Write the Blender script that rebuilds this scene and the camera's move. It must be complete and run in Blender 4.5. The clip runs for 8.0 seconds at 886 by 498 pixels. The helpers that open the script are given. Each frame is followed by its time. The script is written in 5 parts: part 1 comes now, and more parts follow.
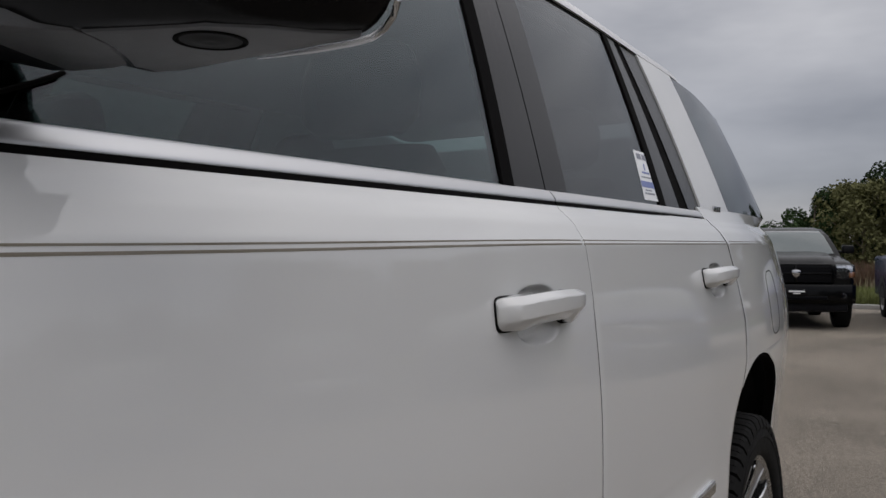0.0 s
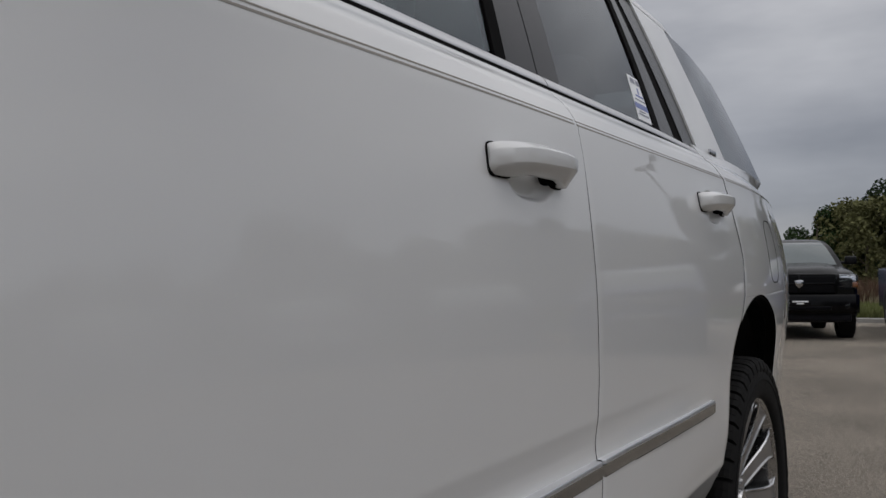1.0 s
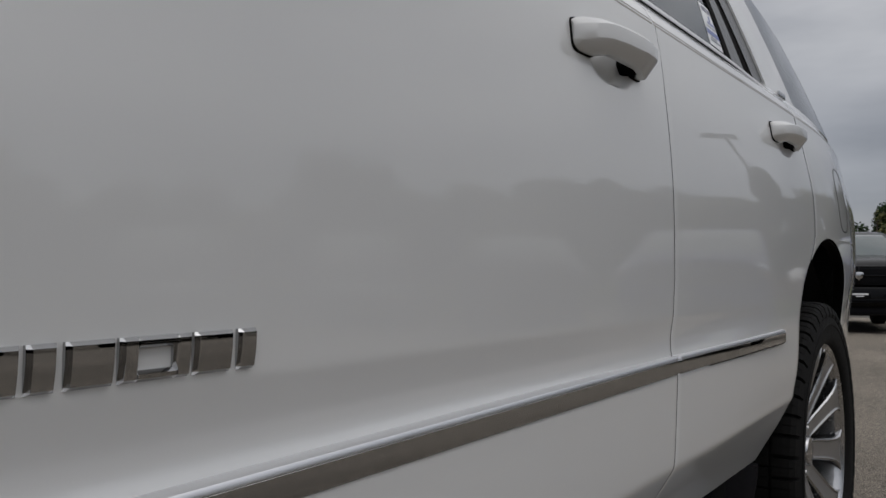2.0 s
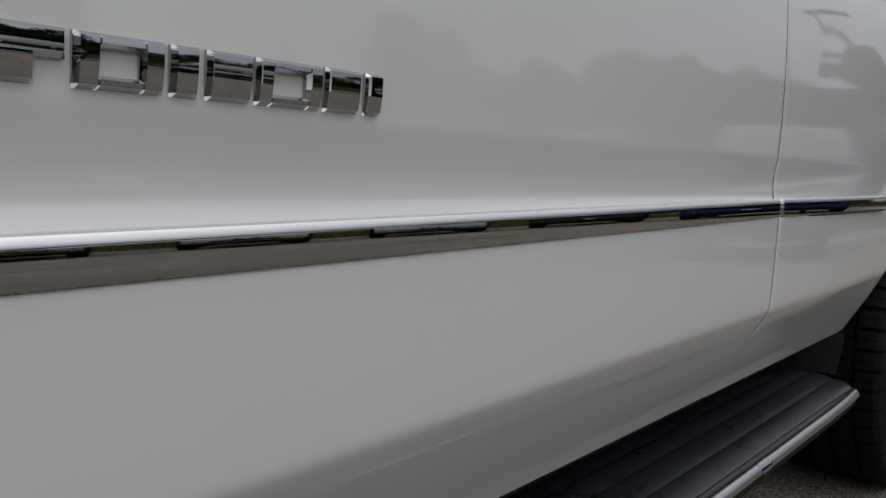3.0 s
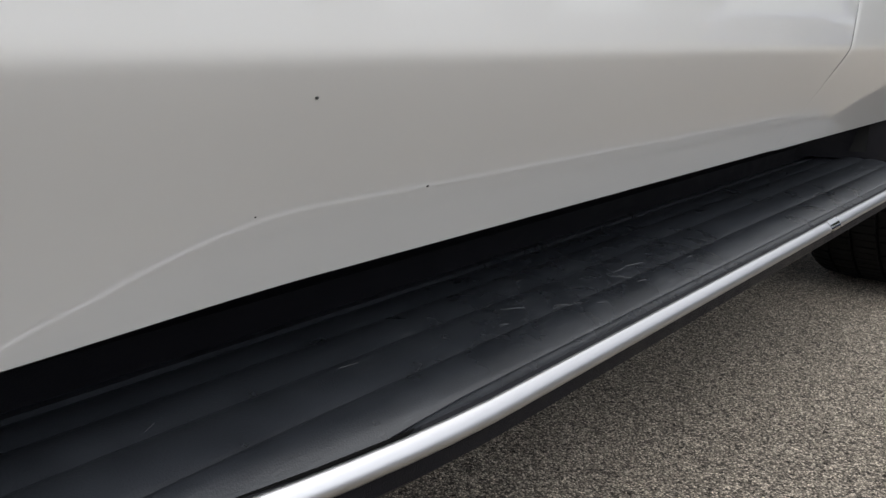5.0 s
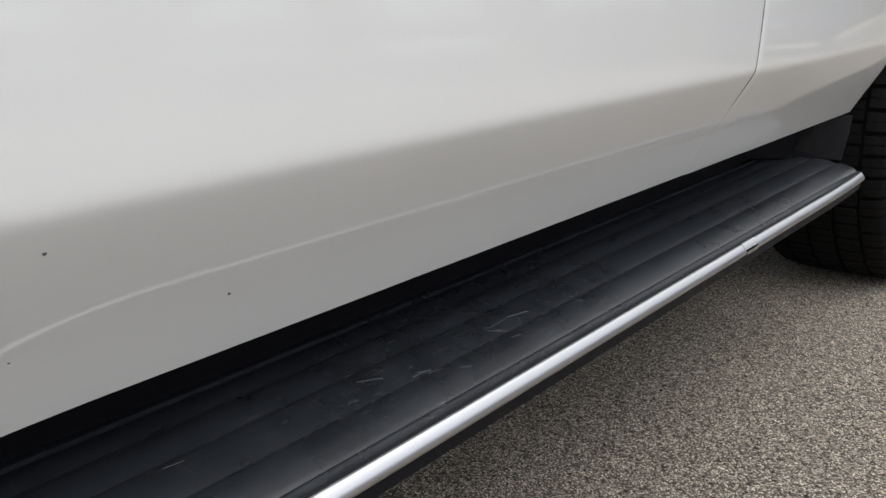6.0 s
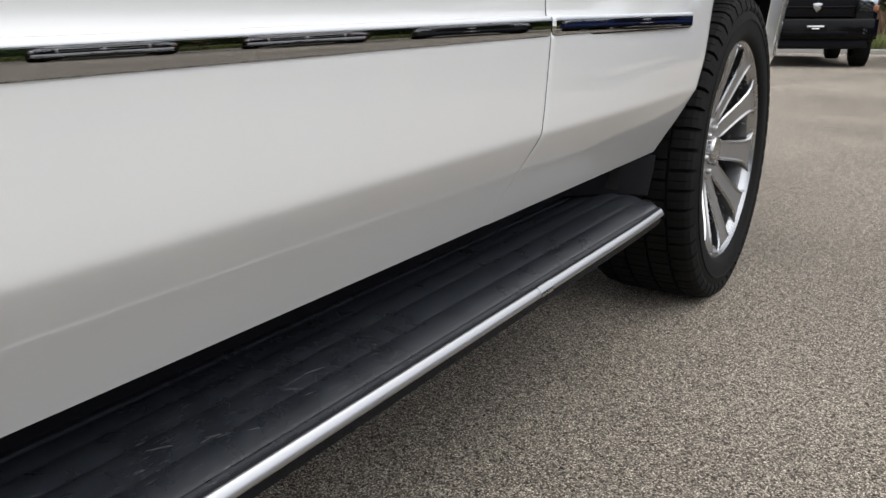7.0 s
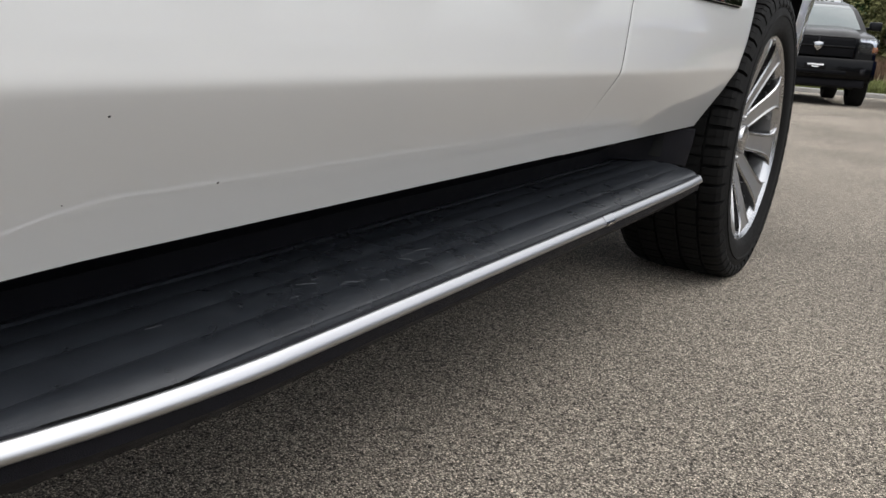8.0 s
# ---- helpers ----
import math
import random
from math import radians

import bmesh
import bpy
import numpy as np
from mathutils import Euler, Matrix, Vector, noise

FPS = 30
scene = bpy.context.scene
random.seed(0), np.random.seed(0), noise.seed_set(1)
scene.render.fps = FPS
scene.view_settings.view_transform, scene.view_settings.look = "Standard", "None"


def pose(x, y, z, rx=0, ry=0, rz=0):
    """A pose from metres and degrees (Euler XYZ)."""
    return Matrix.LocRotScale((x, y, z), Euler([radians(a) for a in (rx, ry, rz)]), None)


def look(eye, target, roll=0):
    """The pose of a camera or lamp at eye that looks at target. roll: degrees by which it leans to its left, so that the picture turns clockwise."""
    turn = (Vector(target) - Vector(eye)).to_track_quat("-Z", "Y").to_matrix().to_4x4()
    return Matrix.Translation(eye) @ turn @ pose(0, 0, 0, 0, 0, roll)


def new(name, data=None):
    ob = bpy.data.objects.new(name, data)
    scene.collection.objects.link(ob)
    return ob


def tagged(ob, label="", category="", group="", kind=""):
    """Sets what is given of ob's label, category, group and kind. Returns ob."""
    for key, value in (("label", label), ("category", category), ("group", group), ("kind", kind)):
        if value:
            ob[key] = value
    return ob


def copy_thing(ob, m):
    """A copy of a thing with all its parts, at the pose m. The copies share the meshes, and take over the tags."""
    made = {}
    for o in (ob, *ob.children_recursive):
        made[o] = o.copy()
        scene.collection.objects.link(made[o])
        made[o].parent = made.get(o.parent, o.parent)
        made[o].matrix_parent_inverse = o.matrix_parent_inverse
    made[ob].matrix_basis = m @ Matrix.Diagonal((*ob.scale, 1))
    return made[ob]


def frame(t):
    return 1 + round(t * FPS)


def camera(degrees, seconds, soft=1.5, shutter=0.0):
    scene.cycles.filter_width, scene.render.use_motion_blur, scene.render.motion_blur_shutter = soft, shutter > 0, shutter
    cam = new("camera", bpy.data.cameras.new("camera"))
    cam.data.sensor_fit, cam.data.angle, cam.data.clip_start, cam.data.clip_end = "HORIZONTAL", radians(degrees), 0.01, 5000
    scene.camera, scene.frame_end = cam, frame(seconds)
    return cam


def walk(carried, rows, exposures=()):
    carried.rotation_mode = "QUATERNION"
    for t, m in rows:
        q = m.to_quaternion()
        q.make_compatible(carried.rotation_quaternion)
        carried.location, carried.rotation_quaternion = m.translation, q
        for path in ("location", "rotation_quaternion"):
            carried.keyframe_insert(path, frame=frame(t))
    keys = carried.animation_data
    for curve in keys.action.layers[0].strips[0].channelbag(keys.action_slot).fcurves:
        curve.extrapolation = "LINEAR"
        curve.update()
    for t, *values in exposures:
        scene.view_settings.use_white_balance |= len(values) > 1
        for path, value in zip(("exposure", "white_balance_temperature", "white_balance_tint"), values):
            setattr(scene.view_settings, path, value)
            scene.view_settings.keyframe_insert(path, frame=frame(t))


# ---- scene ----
cam = camera(57.8, 8.0)
PATH = [
    (0, (0.453, 0.655, 1.225), (-0.617, 2.344, 1.25), 0.2),
    (0.2, (0.454, 0.668, 1.16), (-0.619, 2.355, 1.188), 0.0),
    (0.5, (0.462, 0.662, 1.078), (-0.601, 2.355, 1.128), -0.3),
    (1, (0.466, 0.658, 0.998), (-0.609, 2.342, 1.09), -0.4),
    (1.2, (0.456, 0.656, 0.967), (-0.626, 2.334, 1.077), -0.1),
    (2.3, (0.427, 0.62, 0.809), (-0.802, 2.198, 0.842), 1.3),
    (2.5, (0.418, 0.62, 0.79), (-0.847, 2.169, 0.747), 1.9),
    (3, (0.395, 0.609, 0.74), (-0.895, 2.129, 0.578), 2.0),
    (3.5, (0.372, 0.594, 0.686), (-0.92, 2.1, 0.436), 1.5),
    (4, (0.335, 0.591, 0.623), (-0.946, 2.091, 0.296), 1.5),
    (4.5, (0.322, 0.594, 0.574), (-0.958, 2.078, 0.172), 1.3),
    (4.7, (0.316, 0.607, 0.559), (-0.956, 2.086, 0.119), 1.3),
    (5.8, (0.375, 0.713, 0.614), (-0.911, 2.151, 0.085), -0.6),
    (6, (0.406, 0.743, 0.644), (-0.876, 2.178, 0.1), -1.4),
    (6.5, (0.485, 0.77, 0.709), (-0.664, 2.314, 0.163), -1.6),
    (7, (0.513, 0.761, 0.725), (-0.535, 2.377, 0.184), 0.0),
    (7.5, (0.514, 0.704, 0.66), (-0.492, 2.353, 0.142), 2.3),
    (8, (0.472, 0.569, 0.602), (-0.551, 2.213, 0.101), 4.3),
]
EXPOSURES = [(0, -0.17, 6550, 13), (1.0, -0.33, 6500, 12), (2.5, -0.24, 6520, 11), (3.0, -0.05, 6520, 11), (3.5, 0.17, 6480, 11), (4.5, 0.86, 6550, 10), (6.0, 1.05, 6560, 10), (6.6, 0.97, 6560, 10), (8, 1.01, 6580, 10)]
walk(cam, [(t, look(eye, target, roll)) for t, eye, target, roll in PATH], EXPOSURES)

# ---- world, sun and exposure ----
world = bpy.data.worlds.new("overcast_sky")
scene.world = world
world.use_nodes = True
wn, wl = world.node_tree.nodes, world.node_tree.links
wn.clear()


def wnode(kind, **values):
    n = wn.new(kind)
    for key, value in values.items():
        n.inputs[key].default_value = value
    return n


sky = wn.new("ShaderNodeTexSky")
sky.sky_type, sky.sun_disc = "NISHITA", False
sky.sun_elevation, sky.sun_rotation = radians(60), radians(110)
skydim = wn.new("ShaderNodeVectorMath")
skydim.operation = "SCALE"
skydim.inputs["Scale"].default_value = 0.09
wl.new(sky.outputs[0], skydim.inputs[0])
coord = wn.new("ShaderNodeTexCoord")
stretch = wn.new("ShaderNodeMapping")
stretch.inputs["Scale"].default_value = (1.3, 1.3, 4.0)
wl.new(coord.outputs["Generated"], stretch.inputs[0])
clouds = wnode("ShaderNodeTexNoise", Scale=1.5, Detail=5.0, Roughness=0.55)
wl.new(stretch.outputs[0], clouds.inputs["Vector"])
split = wn.new("ShaderNodeSeparateXYZ")
wl.new(coord.outputs["Generated"], split.inputs[0])
height = wn.new("ShaderNodeValToRGB")
height.color_ramp.elements[0].position, height.color_ramp.elements[0].color = 0.0, (0.62, 0.62, 0.62, 1)
height.color_ramp.elements[1].position, height.color_ramp.elements[1].color = 0.75, (1.05, 1.06, 1.08, 1)
for place, colour in ((0.03, (0.505, 0.51, 0.525, 1)), (0.09, (0.342, 0.36, 0.398, 1)), (0.17, (0.372, 0.39, 0.428, 1)), (0.30, (0.655, 0.67, 0.695, 1))):
    height.color_ramp.elements.new(place).color = colour
wl.new(split.outputs["Z"], height.inputs[0])
puff = wn.new("ShaderNodeValToRGB")
puff.color_ramp.elements[0].position, puff.color_ramp.elements[0].color = 0.33, (0.64, 0.65, 0.675, 1)
puff.color_ramp.elements[1].position, puff.color_ramp.elements[1].color = 0.68, (1.22, 1.21, 1.19, 1)
wl.new(clouds.outputs["Fac"], puff.inputs[0])
cover = wn.new("ShaderNodeMix")
cover.data_type, cover.blend_type = "RGBA", "MULTIPLY"
cover.inputs["Factor"].default_value = 1.0
wl.new(height.outputs[0], cover.inputs["A"])
wl.new(puff.outputs[0], cover.inputs["B"])
blend = wn.new("ShaderNodeMix")
blend.data_type = "RGBA"
blend.inputs["Factor"].default_value = 0.88
wl.new(skydim.outputs[0], blend.inputs["A"])
wl.new(cover.outputs["Result"], blend.inputs["B"])
# the cloud is brighter round the hidden sun
lobe = wn.new("ShaderNodeVectorMath")
lobe.operation = "DOT_PRODUCT"
lobe.inputs[1].default_value = (0.86, -0.30, 0.41)
wl.new(coord.outputs["Generated"], lobe.inputs[0])
glow = wnode("ShaderNodeMapRange", **{"From Min": -0.15, "From Max": 1.0, "To Min": 1.0, "To Max": 1.5})
glow.interpolation_type = "SMOOTHSTEP"
wl.new(lobe.outputs["Value"], glow.inputs["Value"])
bright = wn.new("ShaderNodeVectorMath")
bright.operation = "SCALE"
wl.new(blend.outputs["Result"], bright.inputs[0])
wl.new(glow.outputs[0], bright.inputs["Scale"])
back = wnode("ShaderNodeBackground", Strength=1.0)
wl.new(bright.outputs[0], back.inputs["Color"])
wl.new(back.outputs[0], wn.new("ShaderNodeOutputWorld").inputs[0])

sun_data = bpy.data.lights.new("sun", "SUN")
sun_data.energy, sun_data.angle, sun_data.color = 0.35, radians(40), (1.0, 0.97, 0.93)
sun = new("sun", sun_data)
sun.matrix_world = look((7.5, -2.5, 13), (0, 0, 0))


# ---- materials ----
def material(name):
    m = bpy.data.materials.new(name)
    m.use_nodes = True
    return m, m.node_tree.nodes, m.node_tree.links, m.node_tree.nodes["Principled BSDF"]


def surface(name, colour, rough=0.5, metal=0.0, coat=0.0, spread=0.12, scale=30.0, bump=0.0, bump_scale=200.0, rough_spread=0.1, ior=1.5, spec=0.5):
    """A plain surface with wear at two scales: colour and roughness vary, with a fine relief."""
    m, n, l, b = material(name)
    tc = n.new("ShaderNodeTexCoord")
    big, small = n.new("ShaderNodeTexNoise"), n.new("ShaderNodeTexNoise")
    big.inputs["Scale"].default_value, small.inputs["Scale"].default_value = scale / 12, scale
    big.inputs["Detail"].default_value = small.inputs["Detail"].default_value = 4
    for t in (big, small):
        l.new(tc.outputs["Object"], t.inputs["Vector"])
    mix = n.new("ShaderNodeMath")
    mix.operation = "ADD"
    l.new(big.outputs["Fac"], mix.inputs[0]), l.new(small.outputs["Fac"], mix.inputs[1])
    ramp = n.new("ShaderNodeMapRange")
    ramp.inputs["From Min"].default_value, ramp.inputs["From Max"].default_value = 0.6, 1.4
    ramp.inputs["To Min"].default_value, ramp.inputs["To Max"].default_value = 1 - spread, 1 + spread
    l.new(mix.outputs[0], ramp.inputs["Value"])
    tint = n.new("ShaderNodeVectorMath")
    tint.operation = "SCALE"
    tint.inputs[0].default_value = colour
    l.new(ramp.outputs[0], tint.inputs["Scale"])
    l.new(tint.outputs[0], b.inputs["Base Color"])
    rr = n.new("ShaderNodeMapRange")
    rr.inputs["From Min"].default_value, rr.inputs["From Max"].default_value = 0.6, 1.4
    rr.inputs["To Min"].default_value, rr.inputs["To Max"].default_value = max(0.0, rough * (1 - rough_spread)), min(1.0, rough * (1 + rough_spread))
    l.new(mix.outputs[0], rr.inputs["Value"]), l.new(rr.outputs[0], b.inputs["Roughness"])
    b.inputs["Metallic"].default_value, b.inputs["IOR"].default_value, b.inputs["Specular IOR Level"].default_value = metal, ior, spec
    b.inputs["Coat Weight"].default_value, b.inputs["Coat Roughness"].default_value = coat, 0.02
    b.inputs["Coat IOR"].default_value = 1.62
    if bump:
        fine = n.new("ShaderNodeTexNoise")
        fine.inputs["Scale"].default_value, fine.inputs["Detail"].default_value = bump_scale, 3
        l.new(tc.outputs["Object"], fine.inputs["Vector"])
        bp = n.new("ShaderNodeBump")
        bp.inputs["Strength"].default_value, bp.inputs["Distance"].default_value = bump, 0.002
        l.new(fine.outputs["Fac"], bp.inputs["Height"]), l.new(bp.outputs[0], b.inputs["Normal"])
    return m


def glass(name, tint, ior=1.5, sheen=(0.96, 0.98, 1.0)):
    m, n, l, b = material(name)
    n.remove(b)
    clear, gloss, fac, mix = (n.new("ShaderNode" + k) for k in ("BsdfRefraction", "BsdfGlossy", "Fresnel", "MixShader"))
    clear.inputs[0].default_value = (*tint, 1)
    clear.inputs["Roughness"].default_value, clear.inputs["IOR"].default_value = 0.0, ior
    gloss.inputs["Roughness"].default_value = 0.01
    gloss.inputs[0].default_value = (*sheen, 1)
    fac.inputs["IOR"].default_value = ior
    l.new(fac.outputs[0], mix.inputs[0]), l.new(clear.outputs[0], mix.inputs[1]), l.new(gloss.outputs[0], mix.inputs[2])
    l.new(mix.outputs[0], n["Material Output"].inputs[0])
    return m


PAINT = surface("white_clearcoat_paint", (0.585, 0.587, 0.579), rough=0.40, coat=1.0, spread=0.012, scale=8, rough_spread=0.05)
PLASTIC = surface("black_textured_plastic", (0.006, 0.006, 0.0082), spec=0.13, rough=0.52, spread=0.25, scale=40, bump=0.35, bump_scale=900, rough_spread=0.25)
TREADPLATE = surface("black_step_plastic", (0.0165, 0.0188, 0.0228), spec=0.46, rough=0.31, spread=0.35, scale=26, bump=0.16, bump_scale=700, rough_spread=0.35)
UNDERSIDE = surface("underbody_black", (0.012, 0.012, 0.012), rough=0.8, spread=0.3)
GLOSSBLACK = surface("gloss_black_trim", (0.006, 0.006, 0.007), rough=0.22, spec=0.15, coat=0.0, spread=0.08)
MIRRORBLACK = surface("mirror_black", (0.004, 0.004, 0.0045), rough=0.25, spec=0.16, spread=0.1)
SMOKED = surface("smoked_lens", (0.012, 0.012, 0.012), rough=0.6, spec=0.08, spread=0.5, scale=120)
MIRRORGREY = surface("mirror_grey_plastic", (0.085, 0.087, 0.092), rough=0.45, spec=0.4, spread=0.22, scale=60, bump=0.25, bump_scale=800, rough_spread=0.25)
CHROME = surface("chrome", (0.43, 0.432, 0.438), rough=0.018, metal=1.0, spread=0.02, scale=60, rough_spread=0.3)
SATIN = surface("satin_aluminium", (0.62, 0.62, 0.63), rough=0.26, metal=1.0, spread=0.03, scale=30, rough_spread=0.1)
TRIMBAR = surface("brushed_step_trim", (0.48, 0.48, 0.49), rough=0.29, metal=1.0, spread=0.015, scale=12, rough_spread=0.08)
BELTBAR = surface("satin_belt_aluminium", (0.60, 0.60, 0.605), rough=0.40, metal=1.0, spread=0.03, scale=30, rough_spread=0.08)
# lighter stand-in for the moulding's chrome, with sky light put into its colour
SKYLIT = surface("skylit_chrome", (0.74, 0.74, 0.75), rough=0.36, metal=1.0, spread=0.02, scale=30, rough_spread=0.08)
WHEELGREY = surface("machined_wheel_silver", (0.36, 0.358, 0.358), rough=0.34, metal=0.85, spread=0.06, scale=60, rough_spread=0.2)
WHEELBRIGHT = surface("polished_wheel_edge", (0.43, 0.43, 0.435), rough=0.26, metal=1.0, spread=0.04, scale=60)
DISC = surface("dull_iron_disc", (0.030, 0.028, 0.026), rough=0.55, metal=0.6, spread=0.2)
RUBBER = surface("tyre_rubber", (0.0052, 0.0050, 0.0048), rough=0.8, spec=0.17, spread=0.22, scale=60, bump=0.25, bump_scale=500)
GAPBLACK = surface("gap_black", (0.004, 0.004, 0.004), rough=0.9, spread=0.1, spec=0.05)
SEAL = surface("rubber_seal", (0.0045, 0.0042, 0.0042), rough=0.8, spread=0.2, spec=0.03)
TAN = surface("tan_stripe", (0.25, 0.22, 0.175), rough=0.35, coat=1.0, spread=0.08)
CHIP = surface("paint_chip", (0.03, 0.03, 0.03), rough=0.7)
LEATHER = surface("dark_leather", (0.03, 0.03, 0.032), rough=0.5, spread=0.2, bump=0.3, bump_scale=300)
HEADLINER = surface("grey_headliner", (0.30, 0.30, 0.29), rough=0.9, spread=0.06)
PAPER = surface("sticker_paper", (0.78, 0.79, 0.80), rough=0.5, spread=0.04)
PAPERBLUE = surface("sticker_blue", (0.16, 0.20, 0.42), rough=0.5, spread=0.05)
PAPERGREY = surface("sticker_print", (0.22, 0.23, 0.27), rough=0.5, spread=0.05)
GLASS_FRONT = glass("green_tinted_glass", (0.40, 0.495, 0.47), sheen=(0.76, 0.79, 0.84))
GLASS_DARK = glass("privacy_glass", (0.30, 0.335, 0.33), sheen=(0.78, 0.795, 0.82))
LENS = glass("lamp_lens", (0.85, 0.87, 0.9))
PANES = (GLASS_FRONT, GLASS_DARK, LENS)
REDLENS = surface("red_lens", (0.30, 0.01, 0.012), rough=0.12, coat=1.0, spread=0.1)
AMBER = surface("amber_reflector", (0.30, 0.10, 0.03), rough=0.15, coat=1.0)


def asphalt_material():
    m, n, l, b = material("worn_asphalt")
    tc = n.new("ShaderNodeTexCoord")
    stones = n.new("ShaderNodeTexVoronoi")
    stones.inputs["Scale"].default_value = 380
    warp = n.new("ShaderNodeTexNoise")
    warp.inputs["Scale"].default_value, warp.inputs["Detail"].default_value = 60, 2
    l.new(tc.outputs["Object"], stones.inputs["Vector"])
    l.new(tc.outputs["Object"], warp.inputs["Vector"])
    tone = n.new("ShaderNodeValToRGB")
    stops = tone.color_ramp.elements
    stops[0].position, stops[0].color = 0.0, (0.050, 0.0445, 0.0375, 1)
    stops[1].position, stops[1].color = 1.0, (0.78, 0.68, 0.555, 1)
    for p, c in ((0.25, (0.135, 0.118, 0.097, 1)), (0.5, (0.28, 0.245, 0.201, 1)), (0.8, (0.425, 0.372, 0.305, 1))):
        stops.new(p).color = c
    grey = n.new("ShaderNodeSeparateColor")
    l.new(stones.outputs["Color"], grey.inputs[0])
    l.new(grey.outputs[0], tone.inputs[0])
    stains = n.new("ShaderNodeTexNoise")
    stains.inputs["Scale"].default_value, stains.inputs["Detail"].default_value = 0.6, 6
    l.new(tc.outputs["Object"], stains.inputs["Vector"])
    wear = n.new("ShaderNodeMapRange")
    wear.inputs["From Min"].default_value, wear.inputs["From Max"].default_value = 0.3, 0.7
    wear.inputs["To Min"].default_value, wear.inputs["To Max"].default_value = 0.81, 1.23
    l.new(stains.outputs["Fac"], wear.inputs["Value"])
    mid = n.new("ShaderNodeMapRange")
    mid.inputs["From Min"].default_value, mid.inputs["From Max"].default_value = 0.3, 0.7
    mid.inputs["To Min"].default_value, mid.inputs["To Max"].default_value = 0.82, 1.18
    l.new(warp.outputs["Fac"], mid.inputs["Value"])
    both = n.new("ShaderNodeMath")
    both.operation = "MULTIPLY"
    l.new(wear.outputs[0], both.inputs[0]), l.new(mid.outputs[0], both.inputs[1])
    joints = n.new("ShaderNodeMapRange")
    joints.inputs["From Min"].default_value, joints.inputs["From Max"].default_value = 0.25, 0.75
    joints.inputs["To Min"].default_value, joints.inputs["To Max"].default_value = 1.22, 0.34
    l.new(stones.outputs["Distance"], joints.inputs["Value"])
    pits = n.new("ShaderNodeTexVoronoi")
    pits.inputs["Scale"].default_value = 95
    l.new(tc.outputs["Object"], pits.inputs["Vector"])
    pick = n.new("ShaderNodeSeparateColor")
    l.new(pits.outputs["Color"], pick.inputs[0])
    rare, core, hole = n.new("ShaderNodeMath"), n.new("ShaderNodeMath"), n.new("ShaderNodeMath")
    rare.operation, rare.inputs[1].default_value = "GREATER_THAN", 0.88
    core.operation, core.inputs[1].default_value = "LESS_THAN", 0.33
    hole.operation = "MULTIPLY"
    l.new(pick.outputs[1], rare.inputs[0]), l.new(pits.outputs["Distance"], core.inputs[0])
    l.new(rare.outputs[0], hole.inputs[0]), l.new(core.outputs[0], hole.inputs[1])
    keep = n.new("ShaderNodeMapRange")
    keep.inputs["To Min"].default_value, keep.inputs["To Max"].default_value = 1.0, 0.25
    l.new(hole.outputs[0], keep.inputs["Value"])
    seen = n.new("ShaderNodeMath")
    seen.operation = "MULTIPLY"
    l.new(joints.outputs[0], seen.inputs[0]), l.new(keep.outputs[0], seen.inputs[1])
    both2 = n.new("ShaderNodeMath")
    both2.operation = "MULTIPLY"
    l.new(both.outputs[0], both2.inputs[0]), l.new(seen.outputs[0], both2.inputs[1])
    both = both2
    tint = n.new("ShaderNodeVectorMath")
    tint.operation = "SCALE"
    l.new(tone.outputs[0], tint.inputs[0]), l.new(both.outputs[0], tint.inputs["Scale"])
    l.new(tint.outputs[0], b.inputs["Base Color"])
    b.inputs["Roughness"].default_value = 0.9
    b.inputs["Specular IOR Level"].default_value = 0.2
    bp = n.new("ShaderNodeBump")
    bp.inputs["Strength"].default_value, bp.inputs["Distance"].default_value = 0.9, 0.004
    bp.invert = True
    l.new(stones.outputs["Distance"], bp.inputs["Height"]), l.new(bp.outputs[0], b.inputs["Normal"])
    return m


